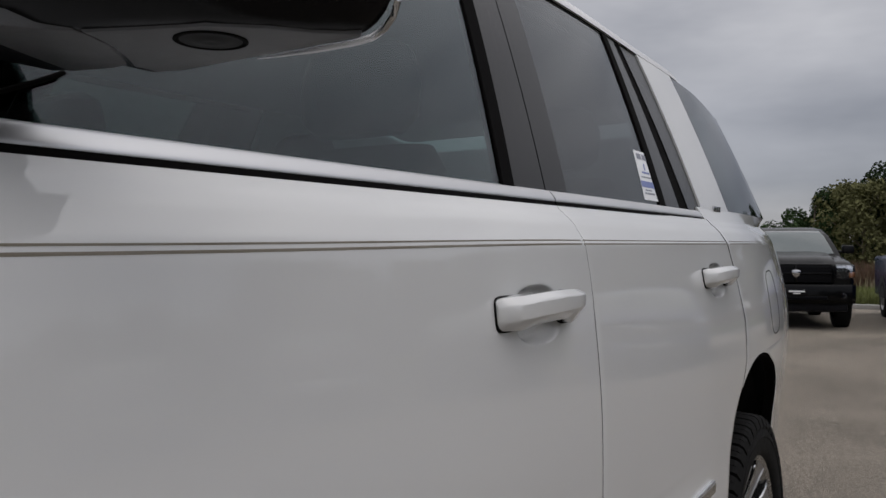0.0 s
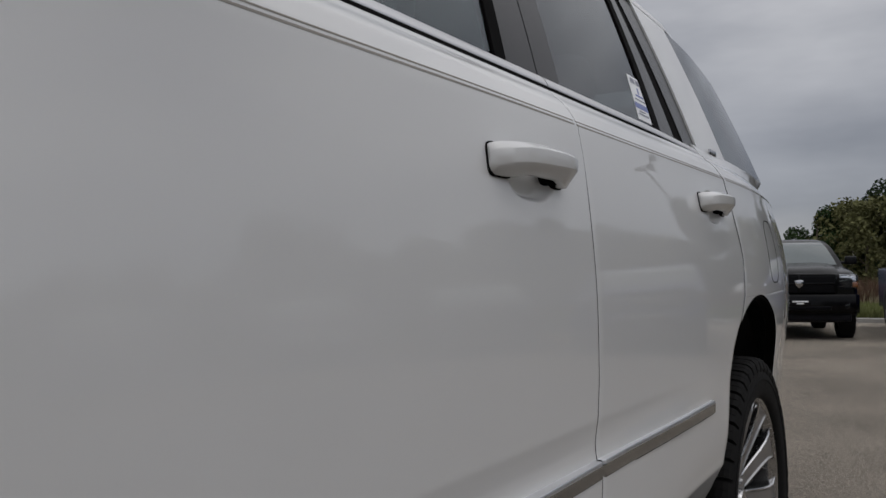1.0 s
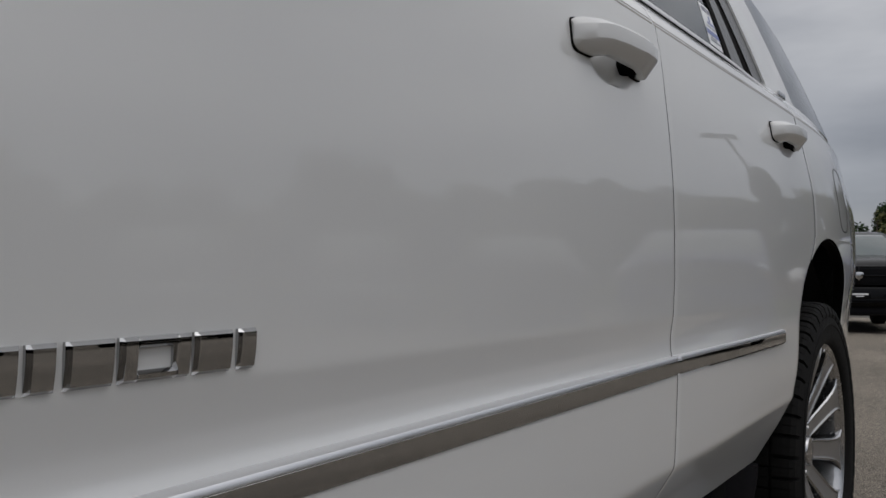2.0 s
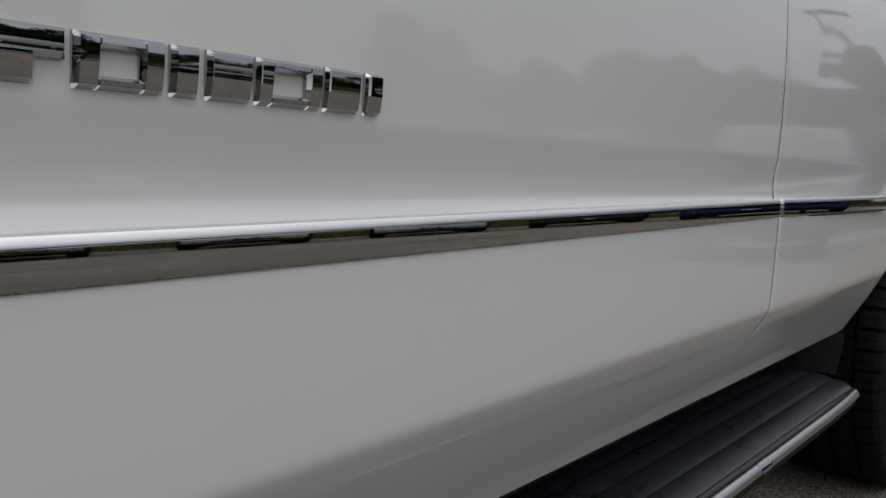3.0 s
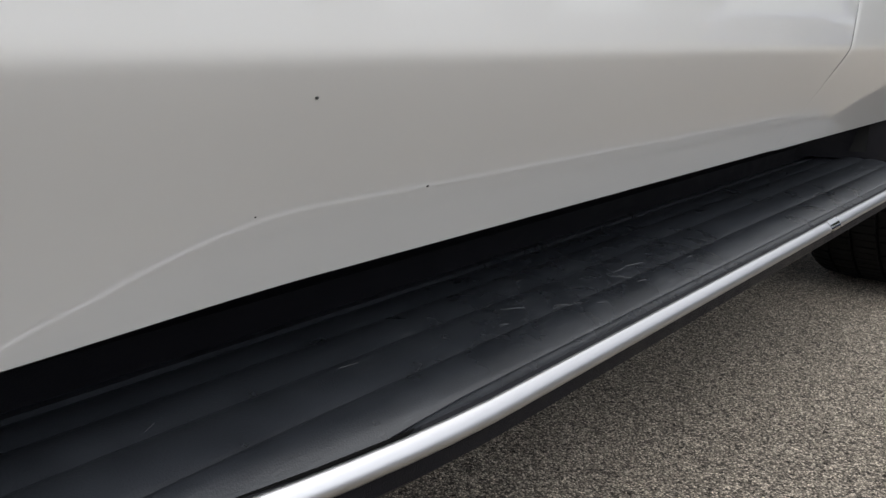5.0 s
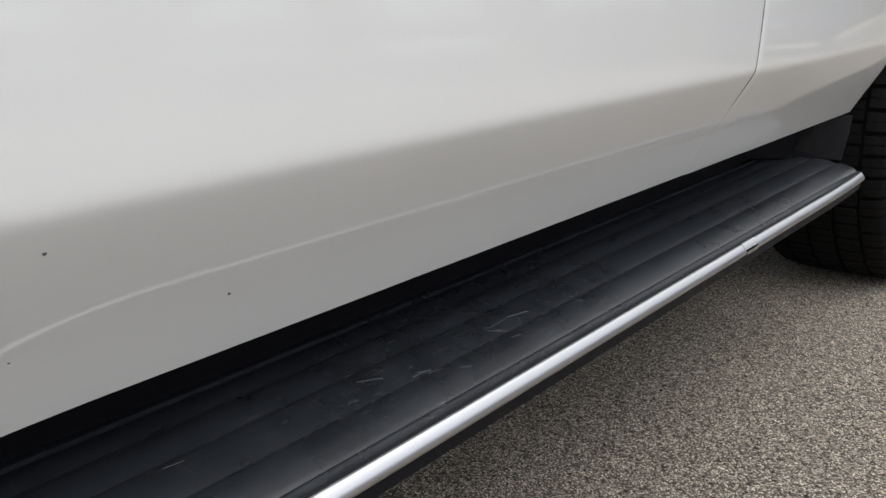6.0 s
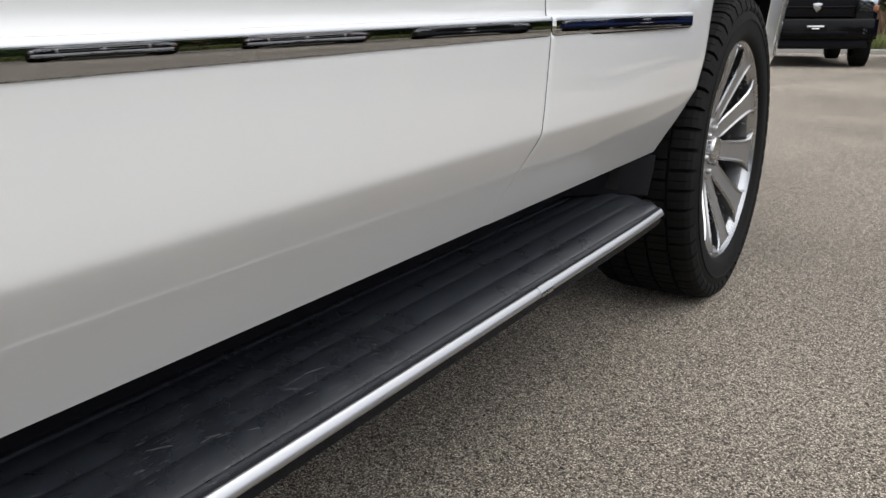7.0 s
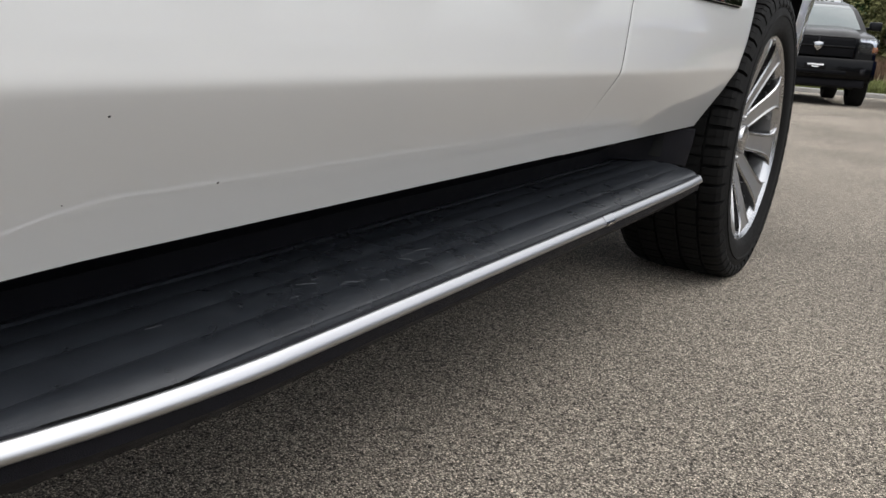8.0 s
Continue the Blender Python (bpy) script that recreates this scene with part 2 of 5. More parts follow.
def scuffed(m):
    """Adds pale rubbed marks that run along the board."""
    n, l = m.node_tree.nodes, m.node_tree.links
    b = n["Principled BSDF"]
    tc = n.new("ShaderNodeTexCoord")
    mp = n.new("ShaderNodeMapping")
    mp.inputs["Scale"].default_value = (420, 52, 420)
    mp.inputs["Rotation"].default_value = (0, 0, 0.35)
    t, patch = n.new("ShaderNodeTexNoise"), n.new("ShaderNodeTexNoise")
    t.inputs["Scale"].default_value, t.inputs["Detail"].default_value, t.inputs["Roughness"].default_value = 1.0, 8, 0.7
    patch.inputs["Scale"].default_value, patch.inputs["Detail"].default_value = 9.0, 3
    l.new(tc.outputs["Object"], mp.inputs[0]), l.new(mp.outputs[0], t.inputs["Vector"]), l.new(tc.outputs["Object"], patch.inputs["Vector"])
    cut, cut2, both, mix = n.new("ShaderNodeMapRange"), n.new("ShaderNodeMapRange"), n.new("ShaderNodeMath"), n.new("ShaderNodeMix")
    cut.inputs["From Min"].default_value, cut.inputs["From Max"].default_value = 0.58, 0.65
    cut2.inputs["From Min"].default_value, cut2.inputs["From Max"].default_value = 0.47, 0.60
    l.new(t.outputs["Fac"], cut.inputs["Value"]), l.new(patch.outputs["Fac"], cut2.inputs["Value"])
    # feet scrape the board where the two doors open
    along = n.new("ShaderNodeSeparateXYZ")
    l.new(tc.outputs["Object"], along.inputs[0])
    worn = n.new("ShaderNodeValToRGB")
    stops = worn.color_ramp.elements
    stops[0].position, stops[0].color = 0.30, (0, 0, 0, 1)
    stops[1].position, stops[1].color = 0.84, (0.12, 0.12, 0.12, 1)
    for p, v in ((0.40, 0.75), (0.46, 0.75), (0.54, 0.10), (0.70, 0.06), (0.755, 0.9), (0.79, 0.9)):
        stops.new(p).color = (v, v, v, 1)
    share = n.new("ShaderNodeMath")
    share.operation, share.inputs[1].default_value = "DIVIDE", 3.0
    l.new(along.outputs["Y"], share.inputs[0]), l.new(share.outputs[0], worn.inputs[0])
    both.operation = "MULTIPLY"
    l.new(cut.outputs[0], both.inputs[0]), l.new(cut2.outputs[0], both.inputs[1])
    where = n.new("ShaderNodeMath")
    where.operation = "MULTIPLY"
    l.new(both.outputs[0], where.inputs[0]), l.new(worn.outputs[0], where.inputs[1])
    both = where
    mix.data_type = "RGBA"
    l.new(both.outputs[0], mix.inputs["Factor"])
    l.new(b.inputs["Base Color"].links[0].from_socket, mix.inputs["A"])
    mix.inputs["B"].default_value = (0.125, 0.13, 0.138, 1)
    l.new(mix.outputs["Result"], b.inputs["Base Color"])


scuffed(TREADPLATE)
ASPHALT = asphalt_material()
EARTH = surface("grassy_earth", (0.075, 0.085, 0.03), rough=0.95, spread=0.4, scale=6, bump=0.6, bump_scale=40)
CONCRETE = surface("concrete_kerb", (0.33, 0.32, 0.30), rough=0.9, spread=0.15, scale=20, bump=0.4, bump_scale=120)
GREEN = surface("grass_blades", (0.115, 0.130, 0.034), rough=0.8, spread=0.45, scale=3)
REED = surface("dry_brown_weeds", (0.115, 0.068, 0.040), rough=0.9, spread=0.4, scale=4)
FLUFF = surface("pale_seed_heads", (0.24, 0.20, 0.12), rough=0.9, spread=0.2, scale=5)
LEAF = surface("tree_leaves", (0.034, 0.060, 0.021), spec=0.15, rough=0.8, spread=0.55, scale=1.6)
LEAFDARK = surface("dark_tree_leaves", (0.025, 0.041, 0.017), spec=0.15, rough=0.8, spread=0.5, scale=1.6)
LEAFPALE = surface("pale_turning_leaves", (0.13, 0.13, 0.055), spec=0.15, rough=0.8, spread=0.4, scale=1.6)
BARK = surface("grey_bark", (0.13, 0.105, 0.08), rough=0.95, spread=0.3, scale=20, bump=0.6, bump_scale=60)
BRONZE = surface("dark_bronze_paint", (0.025, 0.022, 0.019), rough=0.5, spread=0.15)


# ---- mesh helpers ----
def mesh_of(bm, name, material, smooth=True, sharp=32):
    bmesh.ops.recalc_face_normals(bm, faces=bm.faces)
    me = bpy.data.meshes.new(name)
    bm.to_mesh(me)
    bm.free()
    if smooth:
        me.shade_smooth()
        me.set_sharp_from_angle(angle=radians(sharp))
    me.materials.append(material)
    return me


RAKED = []


def part(name, bm, material, parent, label="", smooth=True, sharp=32):
    """One mesh object under a thing or a part. The body of a raked vehicle stands a little nose down."""
    if parent in RAKED or (parent.parent in RAKED and not parent.name.startswith("wheel")):
        for v in bm.verts:
            v.co.z += 0.018 * (v.co.y - 1.8)
    ob = new(name, mesh_of(bm, name, material, smooth, sharp))
    ob.parent = parent
    if material in PANES:
        ob.visible_shadow = False
    return tagged(ob, label)


def thing(name, label, category, m=None, group="", kind=""):
    ob = new(name)
    ob.empty_display_size = 0.2
    if m is not None:
        ob.matrix_world = m
    return tagged(ob, label, category, group, kind)


def box(bm, x0, x1, y0, y1, z0, z1, bevel=0.0, seg=2):
    made = bmesh.ops.create_cube(bm, size=1)["verts"]
    for v in made:
        v.co = Vector(((x0 + x1) / 2 + v.co.x * (x1 - x0), (y0 + y1) / 2 + v.co.y * (y1 - y0), (z0 + z1) / 2 + v.co.z * (z1 - z0)))
    if bevel:
        edges = list({e for v in made for e in v.link_edges})
        bmesh.ops.bevel(bm, geom=edges, offset=bevel, segments=seg, profile=0.5, affect="EDGES")
    return bm


def loft(bm, rings, cap=True, closed=True):
    """Faces between rings of points; each ring is closed round."""
    vs = [[bm.verts.new(p) for p in r] for r in rings]
    n = len(vs[0])
    for a, b in zip(vs, vs[1:]):
        for i in range(n if closed else n - 1):
            j = (i + 1) % n
            bm.faces.new((a[i], a[j], b[j], b[i]))
    if cap and closed:
        bm.faces.new(vs[0][::-1])
        bm.faces.new(vs[-1])
    return bm


def lathe(bm, profile, seg=64, centre=(0, 0, 0), closed=False):
    """Turns (x, r) points round the x axis through centre."""
    cx, cy, cz = centre
    rings = []
    for i in range(seg):
        a = 2 * math.pi * i / seg
        rings.append([bm.verts.new((cx + x, cy + r * math.cos(a), cz + r * math.sin(a))) for x, r in profile])
    for i in range(seg):
        a, b = rings[i], rings[(i + 1) % seg]
        for k in range(len(profile) - (0 if closed else 1)):
            q = (k + 1) % len(profile)
            bm.faces.new((a[k], a[q], b[q], b[k]))
    return bm


def tube(bm, points, radius, seg=10, radii=None):
    """A round bar along points."""
    pts = [Vector(p) for p in points]
    rings = []
    for i, p in enumerate(pts):
        d = (pts[min(i + 1, len(pts) - 1)] - pts[max(i - 1, 0)]).normalized()
        u = d.cross(Vector((0.31, 0.17, 0.93))).normalized()
        v = d.cross(u)
        r = radii[i] if radii else radius
        rings.append([p + r * (math.cos(2 * math.pi * k / seg) * u + math.sin(2 * math.pi * k / seg) * v) for k in range(seg)])
    return loft(bm, rings)


def flip(bm, width=2.0):
    """The other side of the vehicle: x becomes -width - x."""
    for v in bm.verts:
        v.co.x = -width - v.co.x
    bmesh.ops.reverse_faces(bm, faces=bm.faces)
    return bm


def ease(a, b, x):
    t = min(1.0, max(0.0, (x - a) / (b - a)))
    return t * t * (3 - 2 * t)


# ---- ground ----
def ground_sheet():
    bm = bmesh.new()
    n = 48
    rings = []
    for r in (0.0, 30, 80, 250, 900, 2600):
        rings.append([bm.verts.new((r * math.cos(2 * math.pi * k / n), 8 + r * math.sin(2 * math.pi * k / n), -0.06)) for k in range(n)] if r else [bm.verts.new((0, 8, -0.06))])
    for k in range(n):
        bm.faces.new((rings[0][0], rings[1][k], rings[1][(k + 1) % n]))
    for a, b in zip(rings[1:], rings[2:]):
        for k in range(n):
            j = (k + 1) % n
            bm.faces.new((a[k], b[k], b[j], a[j]))
    return bm


ground = new("ground", mesh_of(ground_sheet(), "ground", EARTH, False))
tagged(ground, "rough grassy earth round the parking lot", "ground", kind="structure")

# the edge of the lot, walked round from the far left corner behind the parked row
LOT = [(-40, 23.0), (2.0, 23.4), (7.5, 21.0), (11.5, 16.5), (14.5, 11.0), (16.2, 5.0), (17.0, -4.0), (17.0, -40.0), (-40, -40.0)]


def slab(bm, outline, z0, z1):
    low = [bm.verts.new((x, y, z0)) for x, y in outline]
    top = [bm.verts.new((x, y, z1)) for x, y in outline]
    bm.faces.new(top), bm.faces.new(low[::-1])
    for i in range(len(outline)):
        j = (i + 1) % len(outline)
        bm.faces.new((low[i], low[j], top[j], top[i]))
    return bm


pavement = new("pavement", mesh_of(slab(bmesh.new(), LOT, -0.3, 0.0), "pavement", ASPHALT, False))
tagged(pavement, "worn grey-brown asphalt of the parking lot", "pavement", kind="structure")


def kerb_run():
    bm = bmesh.new()
    line = [Vector((x, y, 0)) for x, y in LOT[:8]]
    rings = []
    for i, p in enumerate(line):
        d = (line[min(i + 1, 7)] - line[max(i - 1, 0)]).normalized()
        out = Vector((-d.y, d.x, 0))
        rings.append([p + out * o + Vector((0, 0, z)) for o, z in ((0.0, -0.2), (0.0, 0.10), (0.02, 0.12), (0.14, 0.12), (0.16, 0.10), (0.16, -0.2))])
    return loft(bm, rings)


kerb = new("kerb", mesh_of(kerb_run(), "kerb", CONCRETE))
tagged(kerb, "low concrete kerb along the grass", "kerb", kind="structure")

# ---- the white SUV ----
suv = thing("suv", "white full-size SUV with chrome side mouldings parked on asphalt", "car")
RAKED.append(suv)
HUB = (2.985, 0.371)  # rear axle before the nose-down rake is added

SIDE = [(0.30, -0.126), (0.40, -0.0790), (0.437, -0.0626), (0.462, -0.0498), (0.490, -0.0342), (0.574, 0.0158), (0.590, 0.0152), (0.610, 0.0147), (0.64, 0.0139), (0.70, 0.0124), (0.710, 0.0120),
        (0.714, 0.002), (0.718, -0.0020), (0.728, -0.0040), (0.733, -0.0066), (0.738, -0.0086), (0.745, -0.0096), (0.758, -0.0092), (0.792, -0.0024), (0.83, -0.0022), (0.90, -0.0022), (0.96, -0.0032), (1.00, -0.0050), (1.04, -0.0077), (1.10, -0.0125), (1.17, -0.0190),
        (1.235, -0.0268), (1.252, -0.0295), (1.28, -0.046), (1.294, -0.0588), (1.298, -0.0648), (1.31, -0.0742), (1.34, -0.105)]
# the same flank over the rear wheel, without the hollow
HAUNCH = [(0.66, 0.0136), (0.70, 0.0122), (0.735, 0.0110), (0.792, 0.0102), (0.88, 0.0100), (0.94, 0.0098), (1.00, 0.0080), (1.06, 0.0035), (1.12, -0.0050), (1.18, -0.0150), (1.25, -0.0290)]
FINE_Z = np.arange(0.30, 1.345, 0.002)
RAW = np.interp(FINE_Z, [p[0] for p in SIDE], [p[1] for p in SIDE])
KERNEL = np.exp(-0.5 * (np.arange(-20, 21) / 1.4) ** 2)
SMOOTH = np.convolve(np.pad(RAW, 20, mode="reflect", reflect_type="odd"), KERNEL / KERNEL.sum(), mode="valid")
# wide sweeps are drawn softer than the pressed edges
BROAD = np.exp(-0.5 * (np.arange(-40, 41) / 9.0) ** 2)
BROAD = np.convolve(np.pad(RAW, 40, mode="reflect", reflect_type="odd"), BROAD / BROAD.sum(), mode="valid")
SOFT = np.interp(FINE_Z, [0.30, 0.44, 0.46, 0.52, 0.55, 0.585, 0.615, 0.665, 0.690, 0.80, 0.845, 1.20, 1.225], [0, 0, 1, 1, 0.35, 0.35, 1, 1, 0, 0, 1, 1, 0])
SMOOTH = SMOOTH + (BROAD - SMOOTH) * SOFT

HAUNCH_X = np.interp(FINE_Z, [p[0] for p in HAUNCH], [p[1] for p in HAUNCH])
HAUNCH_X = np.convolve(np.pad(HAUNCH_X, 12, mode="edge"), np.ones(25) / 25, mode="valid")
HAUNCH_X = np.where((FINE_Z > 0.66) & (FINE_Z < 1.25), HAUNCH_X, SMOOTH)

CUPS = [(1.637, 1.154), (2.592, 1.164)]


def side_x(y, z, cups=True):
    """How far out the flank stands at y along the vehicle and height z."""
    x = float(np.interp(z, FINE_Z, SMOOTH))
    # the hollow above the moulding fades out into the haunch over the rear wheel
    if 0.66 < z < 1.25:
        high = 0.5 * ease(1.2, 2.35, y) + 0.5 * ease(2.0, 2.5, y)
        low = ease(1.3, 2.35, y)
        w = low + (high - low) * ease(0.725, 0.785, z)
        x += (float(np.interp(z, FINE_Z, HAUNCH_X)) - x) * w
    # the lower crease dies away before the arch
    if 0.44 < z < 0.70:
        x -= 0.007 * ease(2.0, 2.5, y) * math.exp(-(((z - 0.574) / 0.048) ** 2))
    # the ends draw in
    x -= 0.074 * max(0.0, y - 2.9) ** 2 + 0.036 * ease(2.95, 3.4, y) * (1 - ease(0.60, 0.90, z))
    x -= 0.02 * ease(2.6, 4.1, y) * ease(1.0, 1.35, z)
    if y < 0.3:
        x -= 0.20 * max(0.0, (0.3 - y) / 1.2) ** 2.2
    if cups:
        for cy, cz in CUPS:
            dy, dz = (y - cy) / 0.070, (z - cz) / 0.0405
            r = (abs(dy) ** 2.7 + abs(dz) ** 2.7) ** (1 / 2.7)
            x -= 0.019 * (1 - ease(0.70, 1.0, r))
    return x


def spaced(a, b, step, fine=()):
    """Values from a to b; within the fine ranges the step is smaller."""
    out, v = [a], a
    while v < b - 1e-6:
        s = step
        for lo, hi, f in fine:
            if lo - step < v < hi:
                s = f
        v = min(b, v + s)
        out.append(v)
    return out


def panel(zs, front, rear, step=0.02, fine=(), depth=0.03, edge=0.0007, push=0.0, shape=side_x):
    """A pressed body panel between two edges given as functions of height, with turned-in edges."""
    base = spaced(0.0, 1.0, step, fine)
    base = [0.0, 0.0022] + [u for u in base if 0.005 < u < 0.995] + [0.9978, 1.0]
    nz, ny = len(zs), len(base)
    bm = bmesh.new()
    grid = []
    for i, z in enumerate(zs):
        a, b = front(z), rear(z)
        row = []
        for k, u in enumerate(base):
            y = a + (b - a) * u
            x = shape(y, z) + push
            drop = 0.006 * (1 - ease(0.70, 0.95, y)) * (1 - ease(0.44, 0.58, z))
            if i in (0, nz - 1) or k in (0, ny - 1):
                x -= edge * (0.05 + 0.95 * ease(0.51, 0.57, z) - 0.5 * ease(1.10, 1.22, z))
            row.append(bm.verts.new((x, y, z - drop)))
        grid.append(row)
    rim = grid[0][:] + [r[-1] for r in grid[1:]] + grid[-1][-2::-1] + [r[0] for r in grid[-2:0:-1]]
    for a, b in zip(grid, grid[1:]):
        for k in range(ny - 1):
            bm.faces.new((a[k], a[k + 1], b[k + 1], b[k]))
    inner = [bm.verts.new(v.co - Vector((depth, 0, 0))) for v in rim]
    for i in range(len(rim)):
        j = (i + 1) % len(rim)
        # returns use the second material, black on painted panels: gap shade put into colour
        bm.faces.new((rim[j], rim[i], inner[i], inner[j])).material_index = 1
    return bm


def heights(a, b):
    zs = [z for z in list(np.arange(0.436, 0.7399, 0.0040)) + list(np.arange(0.740, 0.802, 0.0020)) + list(np.arange(0.804, 1.108, 0.0040)) + list(np.arange(1.108, 1.207, 0.0020)) + list(np.arange(1.208, 1.3141, 0.0040)) if a + 0.006 < z < b - 0.006]
    return [a, a + 0.0008, a + 0.0026] + [float(z) for z in zs] + [b - 0.002, b]


ARCH_Z = [0.30, 0.426, 0.506, 0.58, 0.65, 0.76, 0.83, 0.885, 0.925, 0.946]
ARCH_Y = [2.475, 2.510, 2.536, 2.564, 2.590, 2.628, 2.678, 2.749, 2.840, 2.985]


ARCH_FINE = np.arange(0.30, 0.9465, 0.002)
ARCH_SOFT = np.interp(ARCH_FINE, ARCH_Z, ARCH_Y)
ARCH_SOFT = np.convolve(np.pad(ARCH_SOFT, 14, mode="reflect", reflect_type="odd"), np.hanning(29) / np.hanning(29).sum(), mode="valid")


def arch_front(z):
    y = float(np.interp(z, ARCH_FINE, ARCH_SOFT))
    # the crown is a round arc
    crown = HUB[0] - math.sqrt(max(0.0, 0.43 ** 2 - (z - 0.516) ** 2))
    return y + (crown - y) * ease(0.885, 0.93, z)


def arch_rear(z):
    return 2 * HUB[0] - arch_front(z) + 0.02


SEAM_C = [(0.30, 2.44), (0.885, 2.757), (0.90, 2.778), (0.95, 2.815), (1.05, 2.825), (1.20, 2.785), (1.32, 2.75)]


def door_rear(z):
    if z < 0.885:
        return arch_front(z) - 0.003
    return float(np.interp(z, [p[0] for p in SEAM_C], [p[1] for p in SEAM_C])) - 0.003


def seam_b(z):
    """The gap between the doors leans forward near the sill."""
    return float(np.interp(z, [0.43, 0.50, 0.575, 0.72, 0.85, 1.20, 1.32], [1.764, 1.771, 1.786, 1.813, 1.830, 1.834, 1.824]))


def gap_b(z):
    return 0.00008 + 0.00108 * ease(0.51, 0.57, z) - 0.0008 * ease(1.10, 1.22, z)


def seam_a(z):
    return float(np.interp(z, [0.43, 0.50, 0.56, 0.70, 1.31], [0.722, 0.716, 0.710, 0.706, 0.700]))


FRONT_FINE = ((0.74, 0.93, 0.0032),)
REAR_FINE = ((0.66, 0.90, 0.0040),)


def both_sides(name, make, mat, label=""):
    out = []
    for other in (False, True):
        bm = make()
        if other:
            flip(bm)
        out.append(part(name, bm, mat, suv, label))
        if mat is PAINT:
            # black for the panels' edge returns, in place of the shade in the gaps
            out[-1].data.materials.append(GAPBLACK)
    return out


front_doors = both_sides("front_door", lambda: panel(heights(0.4385, 1.312), seam_a, lambda z: seam_b(z) - gap_b(z), 0.02, FRONT_FINE), PAINT, "white painted front door with stone chips")
rear_doors = both_sides("rear_door", lambda: panel(heights(0.4375, 1.312), lambda z: seam_b(z) + gap_b(z), door_rear, 0.02, REAR_FINE), PAINT, "white painted rear door cut by the wheel arch")


def quarter():
    bm = panel(heights(0.946, 1.312), lambda z: door_rear(z) + 0.007, lambda z: 4.12 - 0.05 * ease(1.0, 1.31, z), 0.02)
    zs = heights(0.52, 0.946)
    low = panel(zs, arch_rear, lambda z: 4.12, 0.025)
    me = bpy.data.meshes.new("join")
    low.to_mesh(me)
    low.free()
    bm.from_mesh(me)
    bpy.data.meshes.remove(me)
    # the strip between the door and the crown of the arch
    strip = panel([0.888, 0.892, 0.90, 0.91, 0.92, 0.930, 0.936, 0.940, 0.943, 0.945, 0.9457, 0.946], lambda z: door_rear(z) + 0.007, lambda z: max(door_rear(z) + 0.012, arch_front(z)), 0.08)
    me = bpy.data.meshes.new("join")
    strip.to_mesh(me)
    strip.free()
    bm.from_mesh(me)
    bpy.data.meshes.remove(me)
    return bm


quarters = both_sides("quarter_panel", quarter, PAINT, "white rear quarter panel round the wheel arch")


def fender():
    bm = panel(heights(0.90, 1.25), lambda z: -0.86 + 0.25 * ease(0.9, 1.3, z), lambda z: seam_a(z) - 0.005, 0.04)
    for a, b in ((lambda z: -0.88, lambda z: arch_front(z) - HUB[0]), (lambda z: (HUB[0] - arch_front(z)), lambda z: seam_a(z) - 0.005)):
        low = panel(heights(0.45, 0.90), a, b, 0.06)
        me = bpy.data.meshes.new("join")
        low.to_mesh(me)
        low.free()
        bm.from_mesh(me)
        bpy.data.meshes.remove(me)
    return bm


both_sides("front_fender", fender, PAINT, "white front fender")


def liner(cy):
    """A dark wheel house behind the arch."""
    bm = bmesh.new()
    rings = []
    for x in (-0.092, -0.36):
        rings.append([(x, cy + r * math.cos(a), HUB[1] + r * math.sin(a)) for a, r in ((math.pi * k / 20, 0.60) for k in range(21))])
    loft(bm, rings, cap=False, closed=False)
    wall = [bm.verts.new((-0.36, cy + r * math.cos(a), HUB[1] + r * math.sin(a))) for a, r in ((math.pi * k / 20, 0.60) for k in range(21))]
    bm.faces.new(wall)
    return bm


for centre in (HUB[0], 0.0):
    both_sides("wheel_house", lambda: liner(centre), UNDERSIDE, "dark wheel-house liner")


def arch_lip():
    """The folded edge of the arch, a thin return inside the opening."""
    bm = bmesh.new()
    pts = [(arch_front(z), z) for z in np.linspace(0.44, 0.946, 30)] + [(arch_rear(z), z) for z in np.linspace(0.946, 0.53, 26)]
    rings = []
    for y, z in pts:
        d = Vector((0, y - HUB[0], z - 0.60)).normalized()
        x = side_x(y, z)
        rings.append([Vector((x - 0.006, y, z)) + d * 0.002, Vector((x - 0.006, y, z)) - d * 0.004, Vector((x - 0.030, y, z)) - d * 0.006, Vector((x - 0.030, y, z)) + d * 0.002])
    return loft(bm, rings)


both_sides("arch_lip", arch_lip, SEAL, "black inner lip of the wheel arch")


# dark inner structure behind the gaps
for x, y0, y1, z0, z1 in ((-0.205, 0.55, 2.36, 0.30, 1.22), (-0.38, 2.37, 3.51, 0.36, 1.22), (-0.14, 3.52, 3.95, 0.50, 1.22), (-0.38, -0.75, 0.54, 0.32, 0.95)):
    part("inner_body", box(bmesh.new(), -2.0 - x, x, y0, y1, z0, z1), UNDERSIDE, suv, "dark inner body and floor")


def filler(y0, y1, z0, z1, step=0.05):
    """A dark backing just behind a gap between panels."""
    bm = bmesh.new()
    rings = []
    for z in np.arange(z0, z1 + 0.001, step):
        yb = y0(z), y1(z)
        x = side_x(yb[0], z, False) - 0.022
        rings.append([(x, yb[0], z), (x, yb[1], z), (x - 0.02, yb[1], z), (x - 0.02, yb[0], z)])
    return loft(bm, rings)


both_sides("door_gap_seal", lambda: filler(lambda z: seam_b(z) - 0.02, lambda z: seam_b(z) + 0.02, 0.45, 1.31), SEAL)
both_sides("door_gap_seal", lambda: filler(lambda z: seam_a(z) - 0.03, lambda z: seam_a(z) + 0.012, 0.45, 1.30), SEAL)
